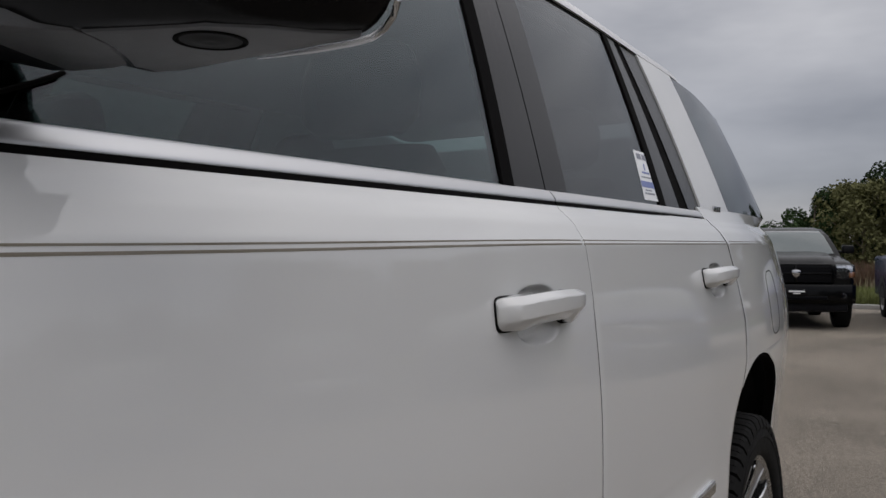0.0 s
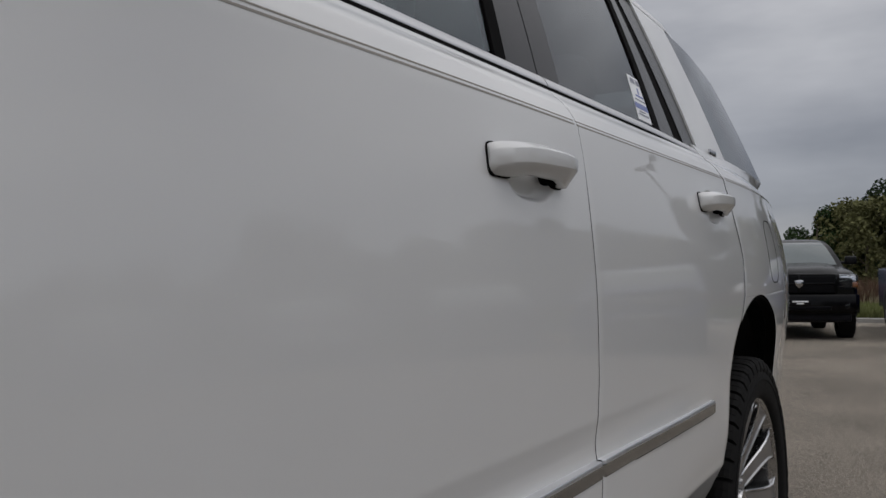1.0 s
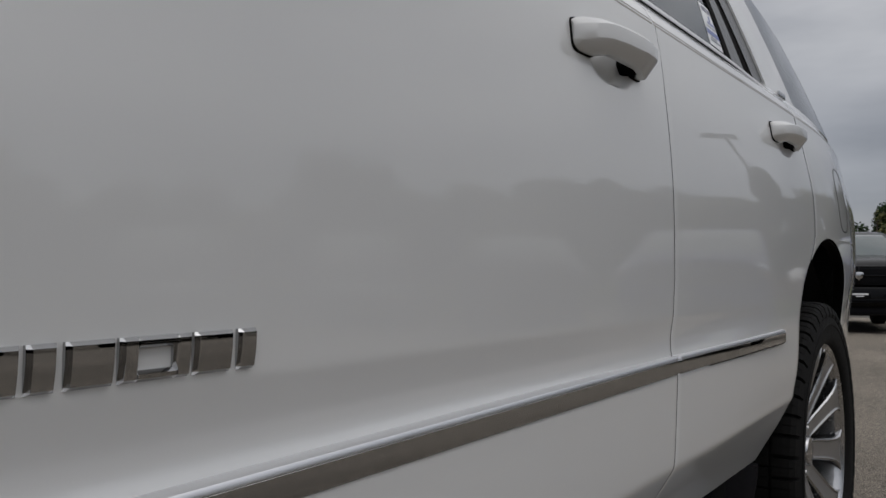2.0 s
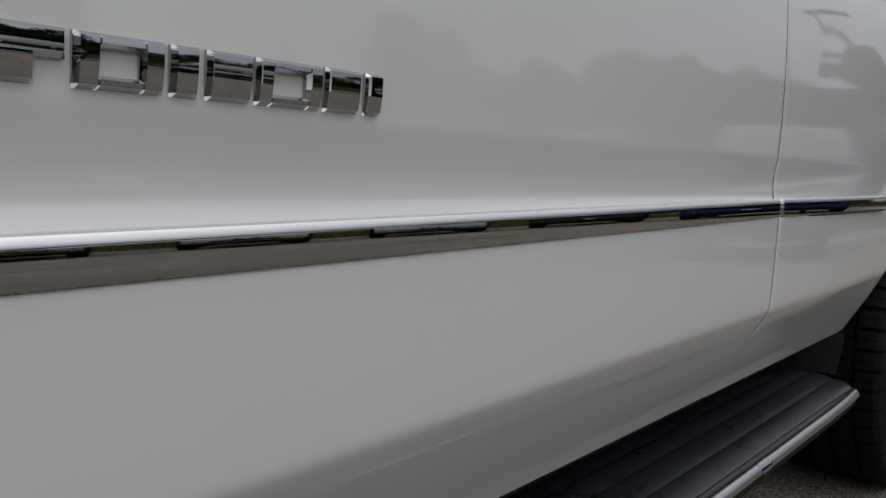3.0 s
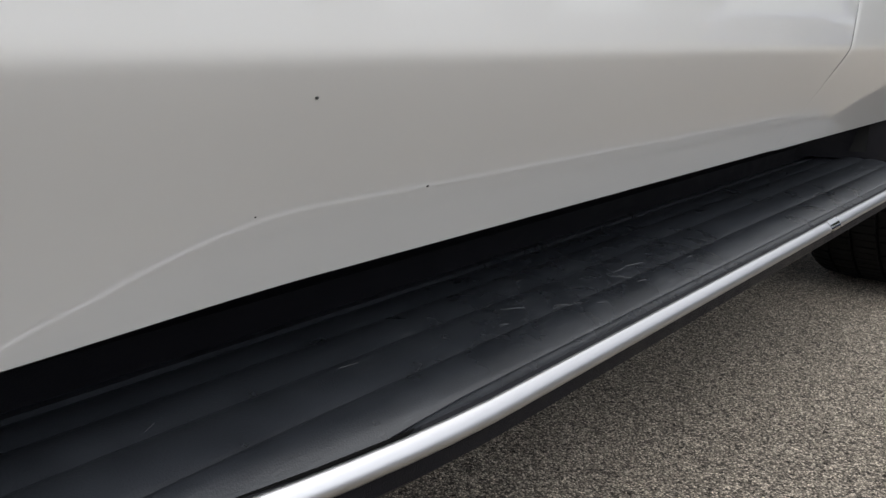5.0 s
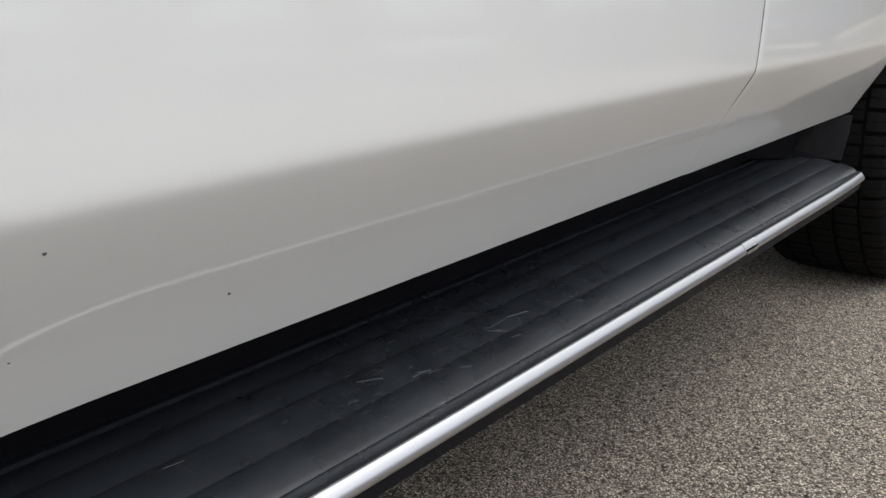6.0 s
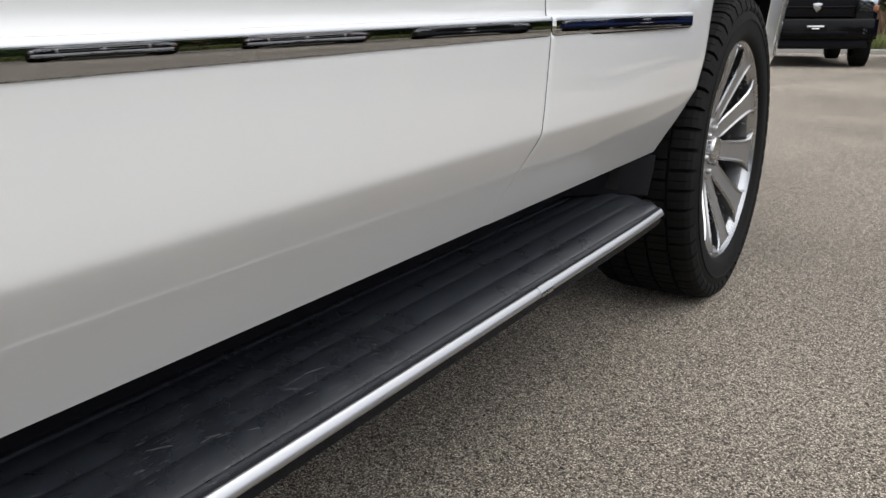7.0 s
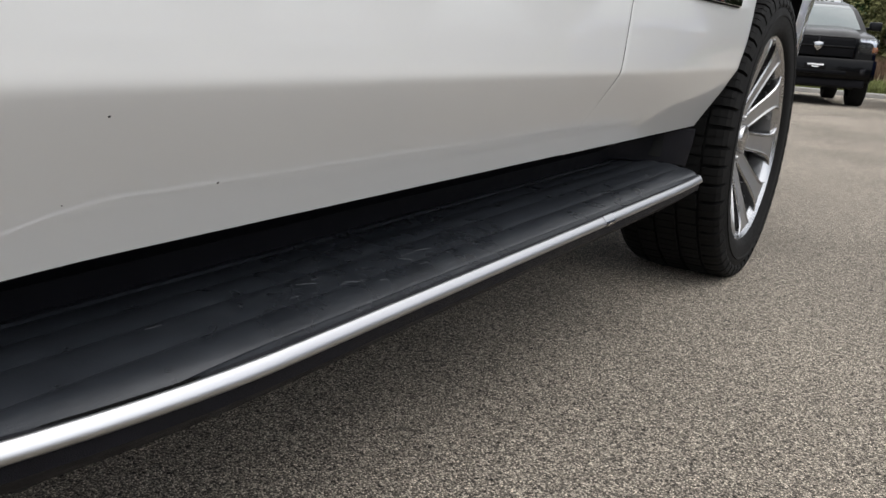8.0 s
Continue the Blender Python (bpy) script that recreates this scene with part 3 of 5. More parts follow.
both_sides("door_gap_seal", lambda: filler(lambda z: door_rear(z) - 0.012, lambda z: door_rear(z) + 0.02, 0.90, 1.31), SEAL)


# ---- mouldings, stripes and handles ----
def strip(ys, section, z_of, cups=False, push=0.0, close_ends=True):
    """A bar along the flank: section points are (out, up) from the surface at height z_of(y)."""
    bm = bmesh.new()
    rings = []
    for y in ys:
        z = z_of(y)
        x = side_x(y, z, cups) + push
        rings.append([(x + o, y, z + u) for o, u in section])
    return loft(bm, rings)


def on_door(name, doors, make, mat, label="", sharp=32):
    for other, door in enumerate(doors):
        bm = make()
        if other:
            flip(bm)
        part(name, bm, mat, door, label, sharp=sharp)


# chrome bar: sloped top coloured lighter for sky light, mirror face that leans down a little, dark foot
MOULD = [(-0.030, -0.0135), (0.0070, -0.0134), (0.0090, -0.0129), (0.00972, -0.0120), (0.01000, -0.0090), (0.01017, -0.0060), (0.01027, -0.0030), (0.01029, 0.0000), (0.01022, 0.0040), (0.01007, 0.0072), (0.0096, 0.0076), (-0.030, 0.0078)]
EDGE = [(-0.030, 0.0072), (0.0090, 0.0075), (0.0099, 0.0079), (0.0099, 0.0086), (0.0088, 0.0126), (0.0082, 0.0134), (0.0072, 0.0136), (-0.030, 0.0136)]
MZ = 0.7215


def mould_z(y):
    """The moulding falls a little more than the body towards the nose."""
    return MZ - 0.0065 * max(0.0, 1.82 - y)


def ended(ys, section, z_of, push=0.0):
    """As strip, with ends that fall back to the surface."""
    bm = bmesh.new()
    rings = []
    for i, y in enumerate(ys):
        z = z_of(y)
        x = max(0.0048 - 0.004 * ease(1.9, 2.5, y), side_x(y, MZ, False) - 0.002) + push
        k = 0.55 if i in (0, len(ys) - 1) else 1.0
        rings.append([(x + (o * k if o > 0 else o), y, z + u * (0.92 if k < 1 else 1)) for o, u in section])
    return loft(bm, rings)


def run(a, b, step=0.03):
    return [a, a + 0.003] + list(np.arange(a + 0.003 + step, b - 0.003 - step / 2, step)) + [b - 0.003, b]


on_door("side_moulding", front_doors, lambda: ended(run(0.711, 1.806), MOULD, mould_z), CHROME, "polished chrome side moulding")
on_door("side_moulding", rear_doors, lambda: ended(run(1.816, 2.452), MOULD, mould_z), CHROME, "polished chrome side moulding")
FOOT = [(-0.030, -0.0015), (0.0068, -0.0015), (0.0068, 0.0008), (-0.030, 0.0008)]
on_door("moulding_edge", front_doors, lambda: ended(run(0.711, 1.806), EDGE, mould_z), SKYLIT, "upper edge of the chrome moulding, coloured as if skylit")
on_door("moulding_edge", rear_doors, lambda: ended(run(1.816, 2.452), EDGE, mould_z), SKYLIT, "upper edge of the chrome moulding, coloured as if skylit")
on_door("moulding_foot", front_doors, lambda: ended(run(0.713, 1.804), FOOT, lambda y: mould_z(y) - 0.0140), SEAL)
on_door("moulding_foot", rear_doors, lambda: ended(run(1.818, 2.45), FOOT, lambda y: mould_z(y) - 0.0140), SEAL)

part("moulding_joint", box(bmesh.new(), -0.020, 0.0085, 1.8065, 1.8155, MZ - 0.0128, MZ + 0.0122), SEAL, front_doors[0])

for zc, half in ((1.2425, 0.0013), (1.2485, 0.0009)):
    sec = [(-0.001, -half), (0.0006, -half), (0.0006, half), (-0.001, half)]
    rise = lambda y: zc + 0.006 * ease(0.9, 1.8, y)
    on_door("pinstripe", front_doors, lambda: strip(run(0.73, 1.815), sec, rise), TAN, "tan pinstripe")
    on_door("pinstripe", rear_doors, lambda: strip(run(1.825, 2.775), sec, rise), TAN, "tan pinstripe")
    on_door("pinstripe", quarters, lambda: strip(run(2.80, 4.0), sec, rise), TAN, "tan pinstripe")

# belt moulding: satin aluminium bar over a dark gap
BELT = [(-0.03, 0.000), (0.000, 0.000), (0.0022, 0.0008), (0.0024, 0.0024), (0.0010, 0.0058), (-0.0050, 0.0148), (-0.0085, 0.0180), (-0.012, 0.0192), (-0.03, 0.0197)]


def belt(y0, y1):
    bm = bmesh.new()
    rings = [[(-0.079 + o - 0.012 * ease(2.3, 2.9, y), y, 1.3155 + u) for o, u in BELT] for y in run(y0, y1, 0.06)]
    return loft(bm, rings)


def belt_gap(y0, y1):
    bm = bmesh.new()
    rings = [[(-0.074 - 0.012 * ease(2.3, 2.9, y), y, 1.3095), (-0.077 - 0.012 * ease(2.3, 2.9, y), y, 1.3165), (-0.12, y, 1.3165), (-0.12, y, 1.3095)] for y in run(y0, y1, 0.06)]
    return loft(bm, rings)


on_door("belt_moulding", front_doors, lambda: belt(0.80, 1.822), BELTBAR, "satin aluminium belt moulding")
on_door("belt_moulding", rear_doors, lambda: belt(1.826, 2.86), BELTBAR, "satin aluminium belt moulding")
on_door("belt_seal", front_doors, lambda: belt_gap(0.78, 1.820), SEAL)
on_door("belt_seal", rear_doors, lambda: belt_gap(1.824, 2.865), SEAL)


def handle(y0, y1, zc):
    """A faceted pull bar on two feet: chamfered top, tall face, lower side turned under."""
    run = (0.0, 0.010, 0.022, 0.04, 0.075, 0.11, 0.17, 0.24, 0.33, 0.42, 0.52, 0.61, 0.69, 0.76, 0.80, 0.84, 0.88, 0.92, 0.95, 0.975, 0.992, 1.0)
    rings = []
    for u in run:
        y = y0 + (y1 - y0) * u
        base = side_x(y, zc, False)
        out = float(np.interp(u, (0, 0.01, 0.03, 0.075, 0.17, 0.28, 0.42, 0.69, 0.85, 0.94, 0.985, 1.0), (0.005, 0.009, 0.0145, 0.0255, 0.0355, 0.0395, 0.0415, 0.0420, 0.0395, 0.0355, 0.0320, 0.0285)))
        top = float(np.interp(u, (0, 0.015, 0.05, 0.16, 0.4, 0.75, 0.95, 1.0), (0.0155, 0.0185, 0.0205, 0.0220, 0.0245, 0.0245, 0.0225, 0.0160)))
        up = float(np.interp(u, (0, 0.05, 0.25, 0.6, 0.95, 1.0), (0.0080, 0.0115, 0.0160, 0.0178, 0.0165, 0.0110)))
        low = float(np.interp(u, (0, 0.05, 0.25, 0.6, 1.0), (-0.0090, -0.0088, -0.0052, -0.0030, -0.0010)))
        bot = float(np.interp(u, (0, 0.015, 0.05, 0.16, 0.27, 0.35, 0.79, 0.86, 0.95, 1.0), (-0.0165, -0.0195, -0.0212, -0.0222, -0.0210, -0.0165, -0.0165, -0.0240, -0.0245, -0.0215)))
        foot = float(np.interp(u, (0, 0.24, 0.29, 0.87, 0.895, 1.0), (-0.004, -0.004, 0.012, 0.012, -0.003, -0.003)))
        k = min(1.0, (out - foot) / 0.030)
        ring = [(foot, top - 0.001), (max(foot + 0.001, out - 0.0135 * k), top), (out - 0.0022 * k, up + 0.0012), (out - 0.0004, up - 0.0014), (out, 0.5 * (up + low)), (out - 0.0006, low + 0.0014), (out - 0.0026 * k, low - 0.0014), (max(foot + 0.002, out - 0.019 * k), bot + 0.0006), (max(foot + 0.001, out - 0.021 * k), bot), (foot, bot + 0.0008)]
        rings.append([(base + px, y, zc + pz) for px, pz in ring])
    return loft(bmesh.new(), rings)


def gasket(y0, y1, zc, tall=0.0238):
    bm = bmesh.new()
    rings = []
    for push in (-0.003, 0.0022):
        ring = []
        for a in range(28):
            t = 2 * math.pi * a / 28
            c, s = math.cos(t), math.sin(t)
            y = (y0 + y1) / 2 + (abs(c) ** 0.42) * math.copysign(1, c) * (y1 - y0) / 2
            z = zc + (abs(s) ** 0.42) * math.copysign(1, s) * tall
            ring.append((side_x(y, z, False) + push, y, z))
        rings.append(ring)
    return loft(bm, rings)


def opening(y0, y1, zc):
    """A black block for the shade in the gap that the grip leaves in front of its rear foot, narrowing upwards and
    back.
    """
    rings = []
    for y, lo, hi in ((y0, -0.0075, -0.0010), (y0 + 0.006, -0.0130, -0.0010), (y0 + 0.014, -0.0205, -0.0010), (y0 + 0.018, -0.0205, -0.0010), (y1, -0.0110, -0.0010)):
        b = side_x(y, zc, False)
        rings.append([(b - 0.012, y, zc + lo), (b + 0.013, y, zc + lo), (b + 0.013, y, zc + hi), (b - 0.012, y, zc + hi)])
    return loft(bmesh.new(), rings)


for doors, y0, y1, zc in ((front_doors, 1.5180, 1.7305, 1.162), (rear_doors, 2.4735, 2.6860, 1.172)):
    on_door("door_handle", doors, lambda: handle(y0, y1, zc), PAINT, "white painted pull handle", sharp=26)
    on_door("handle_gasket", doors, lambda: gasket(y0 - 0.0022, y0 + 0.058, zc - 0.0008, 0.0228), SEAL, "black rubber gasket")
    on_door("handle_gasket", doors, lambda: gasket(y1 - 0.034, y1 - 0.001, zc - 0.002, 0.0240), SEAL, "black rubber gasket")
    on_door("grip_shadow", doors, lambda: opening(y1 - 0.050, y1 - 0.018, zc), GAPBLACK, "black block for the shade behind the grip")
    key = lambda: box(bmesh.new(), side_x(y1, zc, False) + 0.012, side_x(y1, zc, False) + 0.017, y1 - 0.001, y1 + 0.0014, zc + 0.003, zc + 0.012, 0.0008)
    on_door("key_slot", doors[:1], key, GAPBLACK)


# model badge as plain chrome bars and frames
def badge_bar(bm, y0, y1, zl, zh, edge=0.0022):
    """A chamfered bar that stands on the door; its face bows a little from foot to top."""
    foot = max(side_x(y0, 0.800, False), side_x(y1, 0.826, False), side_x(y0, 0.826, False)) + 0.0030
    rings = []
    n = max(3, int((zh - zl) / 0.0024))
    stops = [(zl, 0.0)] + [(zl + edge + (zh - zl - 2 * edge) * k / n, 1.0) for k in range(n + 1)] + [(zh, 0.0)]
    for z, full in stops:
        v = (z - 0.7985) / 0.0285 - 0.80
        e = foot - 0.0046 * v * v
        x = e + 0.0040 * full
        b = side_x((y0 + y1) / 2, z, False) - 0.002
        rings.append([(b, y0, z), (e, y0, z), (x, y0 + edge, z), (x, y1 - edge, z), (e, y1, z), (b, y1, z)])
    return loft(bm, rings)


def badge_shape(bars):
    bm = bmesh.new()
    for y0, y1, z0, z1 in bars:
        badge_bar(bm, y0, y1, 0.7985 + z0, 0.7985 + z1)
    return bm


def badge_frame(y0, y1, upright=0.0125, cross=0.0072):
    """Bars round an open middle."""
    return [(y0, y0 + upright, 0.0, 0.0278), (y1 - upright, y1, 0.0, 0.0278), (y0 + upright - 0.003, y1 - upright + 0.003, 0.0, cross), (y0 + upright - 0.003, y1 - upright + 0.003, 0.0278 - cross, 0.0278)]


def badge_pair(y0, y1, first=0.0150, last=0.0165):
    """Two plain uprights side by side."""
    return [(y0, y0 + first, 0.0, 0.0278), (y1 - last, y1, 0.0, 0.0278)]


for bars in ([(0.737, 0.788, 0.0130, 0.0278), (0.752, 0.774, 0.0, 0.0150)], badge_frame(0.7915, 0.8405, 0.0140), badge_pair(0.8440, 0.8960, 0.0170, 0.0300), badge_frame(0.8990, 0.9490), badge_pair(0.9520, 1.0025, 0.0300, 0.0150)):
    part("badge_bar", badge_shape(bars), CHROME, front_doors[0], "polished chrome badge bars", sharp=20)


# stone chips
def chip(y, z, r):
    bm = bmesh.new()
    rings = []
    for k, out in ((1.0, -0.0005), (1.0, 0.0004), (0.55, 0.0007)):
        rings.append([(side_x(y, z, False) + out, y + k * r * math.cos(a) * (1.3 + 0.3 * math.sin(3 * a)), z + k * r * math.sin(a)) for a in (2 * math.pi * q / 9 for q in range(9))])
    return loft(bm, rings)


for y, z, r in ((0.897, 0.5545, 0.0009), (1.023, 0.489, 0.0009), (0.884, 0.4905, 0.0006), (0.844, 0.4975, 0.0004), (0.787, 0.483, 0.0005)):
    part("stone_chip", chip(y, z, r), CHIP, front_doors[0], "dark stone chip in the paint")


# fuel door outline on the near flank
def fuel_ring():
    bm = bmesh.new()
    rings = []
    for a in range(40):
        t = 2 * math.pi * a / 40
        c, s = math.cos(t), math.sin(t)
        y = 3.30 + 0.095 * (abs(c) ** 0.6) * math.copysign(1, c)
        z = 1.07 + 0.095 * (abs(s) ** 0.6) * math.copysign(1, s)
        rings.append((y, z, c, s))
    out = []
    for y, z, c, s in rings:
        x = side_x(y, z, False)
        out.append([(x - 0.002, y - 0.0025 * c, z - 0.0025 * s), (x + 0.0007, y - 0.0015 * c, z - 0.0015 * s), (x + 0.0007, y + 0.0015 * c, z + 0.0015 * s), (x - 0.002, y + 0.0025 * c, z + 0.0025 * s)])
    out.append(out[0])
    return loft(bm, out, cap=False)


part("fuel_door_gap", fuel_ring(), SEAL, quarters[0], "round-cornered fuel door outline")


# ---- greenhouse ----
def glass_x(y, z):
    """The leaning plane of the side windows."""
    h = z - 1.34
    return -0.094 - 0.36 * h - 0.12 * h * h - 0.014 * ease(2.3, 2.9, y) - 0.050 * max(0.0, (y - 2.9) / 1.0) ** 2 - 0.75 * max(0.0, y + 0.56 * h - 3.95)


def pane(y_a, y_b, z_a, z_b, out=0.0, depth=0.006, top_of=None, cols=10, rowsn=10):
    """A sheet on the window plane; y_a and y_b are functions of height."""
    bm = bmesh.new()
    vs, ws = [], []
    for i in range(rowsn + 1):
        row, rwb = [], []
        for k in range(cols + 1):
            v = i / rowsn
            z = z_a + (z_b - z_a) * v
            y = y_a(z) + (y_b(z) - y_a(z)) * k / cols
            if top_of:
                z = z_a + (top_of(y) - z_a) * v
                y = y_a(z) + (y_b(z) - y_a(z)) * k / cols
            p = Vector((glass_x(y, z) + out, y, z))
            row.append(bm.verts.new(p))
            rwb.append(bm.verts.new(p - Vector((depth, 0, 0))))
        vs.append(row), ws.append(rwb)
    for i in range(rowsn):
        for k in range(cols):
            bm.faces.new((vs[i][k], vs[i][k + 1], vs[i + 1][k + 1], vs[i + 1][k]))
            bm.faces.new((ws[i][k], ws[i + 1][k], ws[i + 1][k + 1], ws[i][k + 1]))
    for i in range(rowsn):
        bm.faces.new((vs[i][0], vs[i + 1][0], ws[i + 1][0], ws[i][0]))
        bm.faces.new((vs[i][-1], ws[i][-1], ws[i + 1][-1], vs[i + 1][-1]))
    for k in range(cols):
        bm.faces.new((vs[0][k], ws[0][k], ws[0][k + 1], vs[0][k + 1]))
        bm.faces.new((vs[-1][k], vs[-1][k + 1], ws[-1][k + 1], ws[-1][k]))
    return bm


def lean(y0, slope):
    return lambda z: y0 + slope * (z - 1.34)


def roofline(y):
    """Height of the top edge of the side windows."""
    return 1.770 - 0.26 * max(0.0, (1.45 - y) / 0.75) ** 1.6 - 0.01 * ease(2.6, 3.5, y) - 0.08 * ease(3.35, 4.05, y)


A_EDGE = lambda z: 0.80 + 0.95 * max(0.0, z - 1.33)
POST = [lean(1.672, 0.285), lean(1.706, 0.295), lean(1.818, 0.26), lean(1.904, 0.27), lean(2.410, 0.26), lean(2.455, 0.24), lean(2.583, 0.08), lean(2.673, -0.01), lean(2.798, 0.02)]
on_door("window_glass", front_doors, lambda: pane(lambda z: A_EDGE(z) + 0.02, POST[0], 1.332, 1.76, 0, top_of=roofline), GLASS_FRONT, "lightly tinted front window glass")
on_door("window_glass", rear_doors, lambda: pane(POST[3], POST[4], 1.332, 1.76, 0, top_of=roofline), GLASS_DARK, "dark privacy glass")
on_door("window_seal", front_doors, lambda: pane(POST[0], POST[1], 1.332, 1.77, 0.004, 0.02, top_of=roofline), SEAL)
on_door("pillar_trim", front_doors, lambda: pane(POST[1], lambda z: POST[2](z) - 0.002, 1.332, 1.77, 0.001, 0.02, top_of=roofline), GLOSSBLACK, "dark gloss pillar trim")
on_door("pillar_trim", rear_doors, lambda: pane(lambda z: POST[2](z) + 0.002, POST[3], 1.332, 1.77, 0.001, 0.02, top_of=roofline), GLOSSBLACK, "dark gloss pillar trim")
on_door("window_seal", rear_doors, lambda: pane(POST[4], POST[5], 1.332, 1.77, 0.004, 0.02, top_of=roofline), SEAL)
on_door("pillar_trim", rear_doors, lambda: pane(POST[5], POST[6], 1.332, 1.77, 0.001, 0.02, top_of=roofline), GLOSSBLACK, "dark gloss pillar trim")
on_door("window_seal", rear_doors, lambda: pane(POST[6], POST[7], 1.332, 1.77, -0.002, 0.02, top_of=roofline), SEAL)
on_door("pillar_trim", rear_doors, lambda: pane(POST[7], POST[8], 1.332, 1.77, 0.001, 0.02, top_of=roofline), GLOSSBLACK, "dark gloss pillar trim")


def roof_rail(y):
    return roofline(y) + 0.012


def door_top(y0, y1):
    """Black window frame along the roof edge."""
    bm = bmesh.new()
    rings = []
    for y in run(y0, y1, 0.06):
        z = roofline(y)
        x = glass_x(y, z)
        rings.append([(x + 0.004, y, z - 0.03), (x - 0.002, y, z + 0.012), (x - 0.03, y, z + 0.012), (x - 0.02, y, z - 0.03)])
    return loft(bm, rings)


on_door("window_frame", front_doors, lambda: door_top(1.15, 1.835), SEAL)
on_door("window_frame", rear_doors, lambda: door_top(1.84, 2.74), SEAL)

both_sides("rear_pillar", lambda: pane(POST[8], lean(3.115, 0.0), 1.300, 1.80, 0.006, 0.05, top_of=lambda y: roofline(y) + 0.02), PAINT, "white painted rear pillar")
both_sides("quarter_glass", lambda: pane(lean(3.110, 0.0), lambda z: 4.02 - 0.56 * (z - 1.34), 1.346, 1.74, 0.004, top_of=lambda y: roofline(y) + 0.004), GLASS_DARK, "dark privacy glass")


def shoulder():
    """White ledge under the quarter glass."""
    bm = bmesh.new()
    rings = []
    for y in np.arange(2.755, 4.00, 0.05):
        a = (side_x(y, 1.312, False) - 0.003, y, 1.311)
        g = glass_x(y, 1.345)
        rings.append([a, ((a[0] + g) / 2 + 0.001, y, 1.330), (g + 0.005, y, 1.345), (g - 0.05, y, 1.345), (g - 0.05, y, 1.300)])
    return loft(bm, rings)


both_sides("shoulder", shoulder, PAINT)


def roof():
    bm = bmesh.new()
    rings = []
    for y in np.arange(1.12, 3.68, 0.067):
        y = float(y)
        z = roofline(y)
        x = glass_x(y, z)
        crown = 0.075 - 0.060 * ease(3.0, 3.78, y) - 0.04 * (1 - ease(1.1, 1.6, y))
        q = 1 - ease(3.10, 3.66, y)
        out = x - 0.035 * (1 - q)
        left = [(out + 0.004, y, z + 0.006), (out - 0.002, y, z + 0.006 + 0.018 * q)]
        for k in range(9):
            u = k / 8
            left.append((out - 0.008 + (-1.0 - out + 0.008) * u, y, z + 0.008 + 0.022 * q + crown * (1 - (1 - u) ** 3.0)))
        right = [(-2.0 - px, py, pz) for px, py, pz in left[-2::-1]]
        under = [(-2.0 - x + 0.09, y, z - 0.005), (x - 0.09, y, z - 0.005)]
        rings.append(left + right + under)
    return loft(bm, rings)


part("roof", roof(), PAINT, suv, "white painted roof")


def roof_bar():
    bm = bmesh.new()
    pts = [(glass_x(y, roofline(y)) - 0.10, y, roofline(y) + 0.050 + 0.03 * math.sin(math.pi * max(0.0, min(1.0, (y - 1.6) / 1.7))) ** 0.5) for y in np.linspace(1.6, 3.3, 24)]
    return tube(bm, pts, 0.013)


both_sides("roof_rail", roof_bar, GLOSSBLACK, "dark roof rack rail")


def bonnet():
    bm = bmesh.new()
    rings = []
    for y in np.linspace(-0.78, 0.78, 18):
        y = float(y)
        z = 1.245 - 0.09 * ((0.78 - y) / 1.5) ** 2.5 + 0.03
        w = side_x(y, 1.25) if y > 0.3 else side_x(y, 1.25)
        ring = []
        for k in range(13):
            u = -1 + 2 * k / 12
            ring.append((-1.0 + u * (1.0 + w), y, z + 0.05 * (1 - abs(u) ** 4)))
        rings.append(ring + [(-2 - w, y, z - 0.10), (w, y, z - 0.10)])
    return loft(bm, rings)


part("bonnet", bonnet(), PAINT, suv, "white painted bonnet")


def front_end():
    bm = bmesh.new()
    box(bm, -1.84, -0.16, -1.00, -0.74, 0.34, 1.17, 0.05, 3)
    return bm


part("front_bumper", front_end(), PAINT, suv, "white front bumper")
bm = box(bmesh.new(), -1.55, -0.45, -1.02, -0.985, 0.68, 1.10, 0.02)
for q in range(5):
    box(bm, -1.52, -0.48, -1.035, -1.01, 0.72 + 0.075 * q, 0.745 + 0.075 * q, 0.006)
part("grille", bm, CHROME, suv, "chrome front grille")
for x0, x1 in ((-1.82, -1.57), (-0.43, -0.18)):
    part("headlight", box(bmesh.new(), x0, x1, -1.012, -0.95, 0.84, 1.08, 0.015), LENS, suv, "clear headlight")


def windscreen(far):
    bm = bmesh.new()
    lo, hi = ((0.62, 1.30), (1.16, 1.76)) if not far else ((4.10, 1.32), (3.76, 1.68))
    rows_ = []
    for off in (0.0, -0.008):
        for (y, z) in (lo, hi):
            g = (-0.27 if z < 1.5 else -0.42) if far else (-0.12 if z < 1.5 else -0.30)
            rows_.append([(g + (-2.0 - 2 * g) * k / 10, y - (0.10 if not far else -0.04) * math.sin(math.pi * k / 10) + off, z) for k in range(11)])
    return loft(bm, [rows_[0], rows_[1], rows_[3], rows_[2], rows_[0]], cap=False, closed=False)


part("windscreen", windscreen(False), GLASS_FRONT, suv, "tinted windscreen")
part("rear_window", windscreen(True), GLASS_DARK, suv, "dark rear window")


def a_pillar():
    bm = bmesh.new()
    return tube(bm, [(-0.09, 0.60, 1.27), (-0.13, 0.84, 1.42), (-0.20, 1.02, 1.62), (-0.29, 1.22, 1.77)], 0.035)


both_sides("front_pillar", a_pillar, PAINT, "white painted front pillar")
bm = bmesh.new()
box(bm, -1.835, -0.165, 3.95, 4.17, 0.495, 0.80, 0.05, 3)
part("rear_bumper", bm, PAINT, suv, "white rear bumper")
bm = bmesh.new()
box(bm, -1.80, -0.20, 4.00, 4.105, 0.76, 1.33, 0.03, 3)
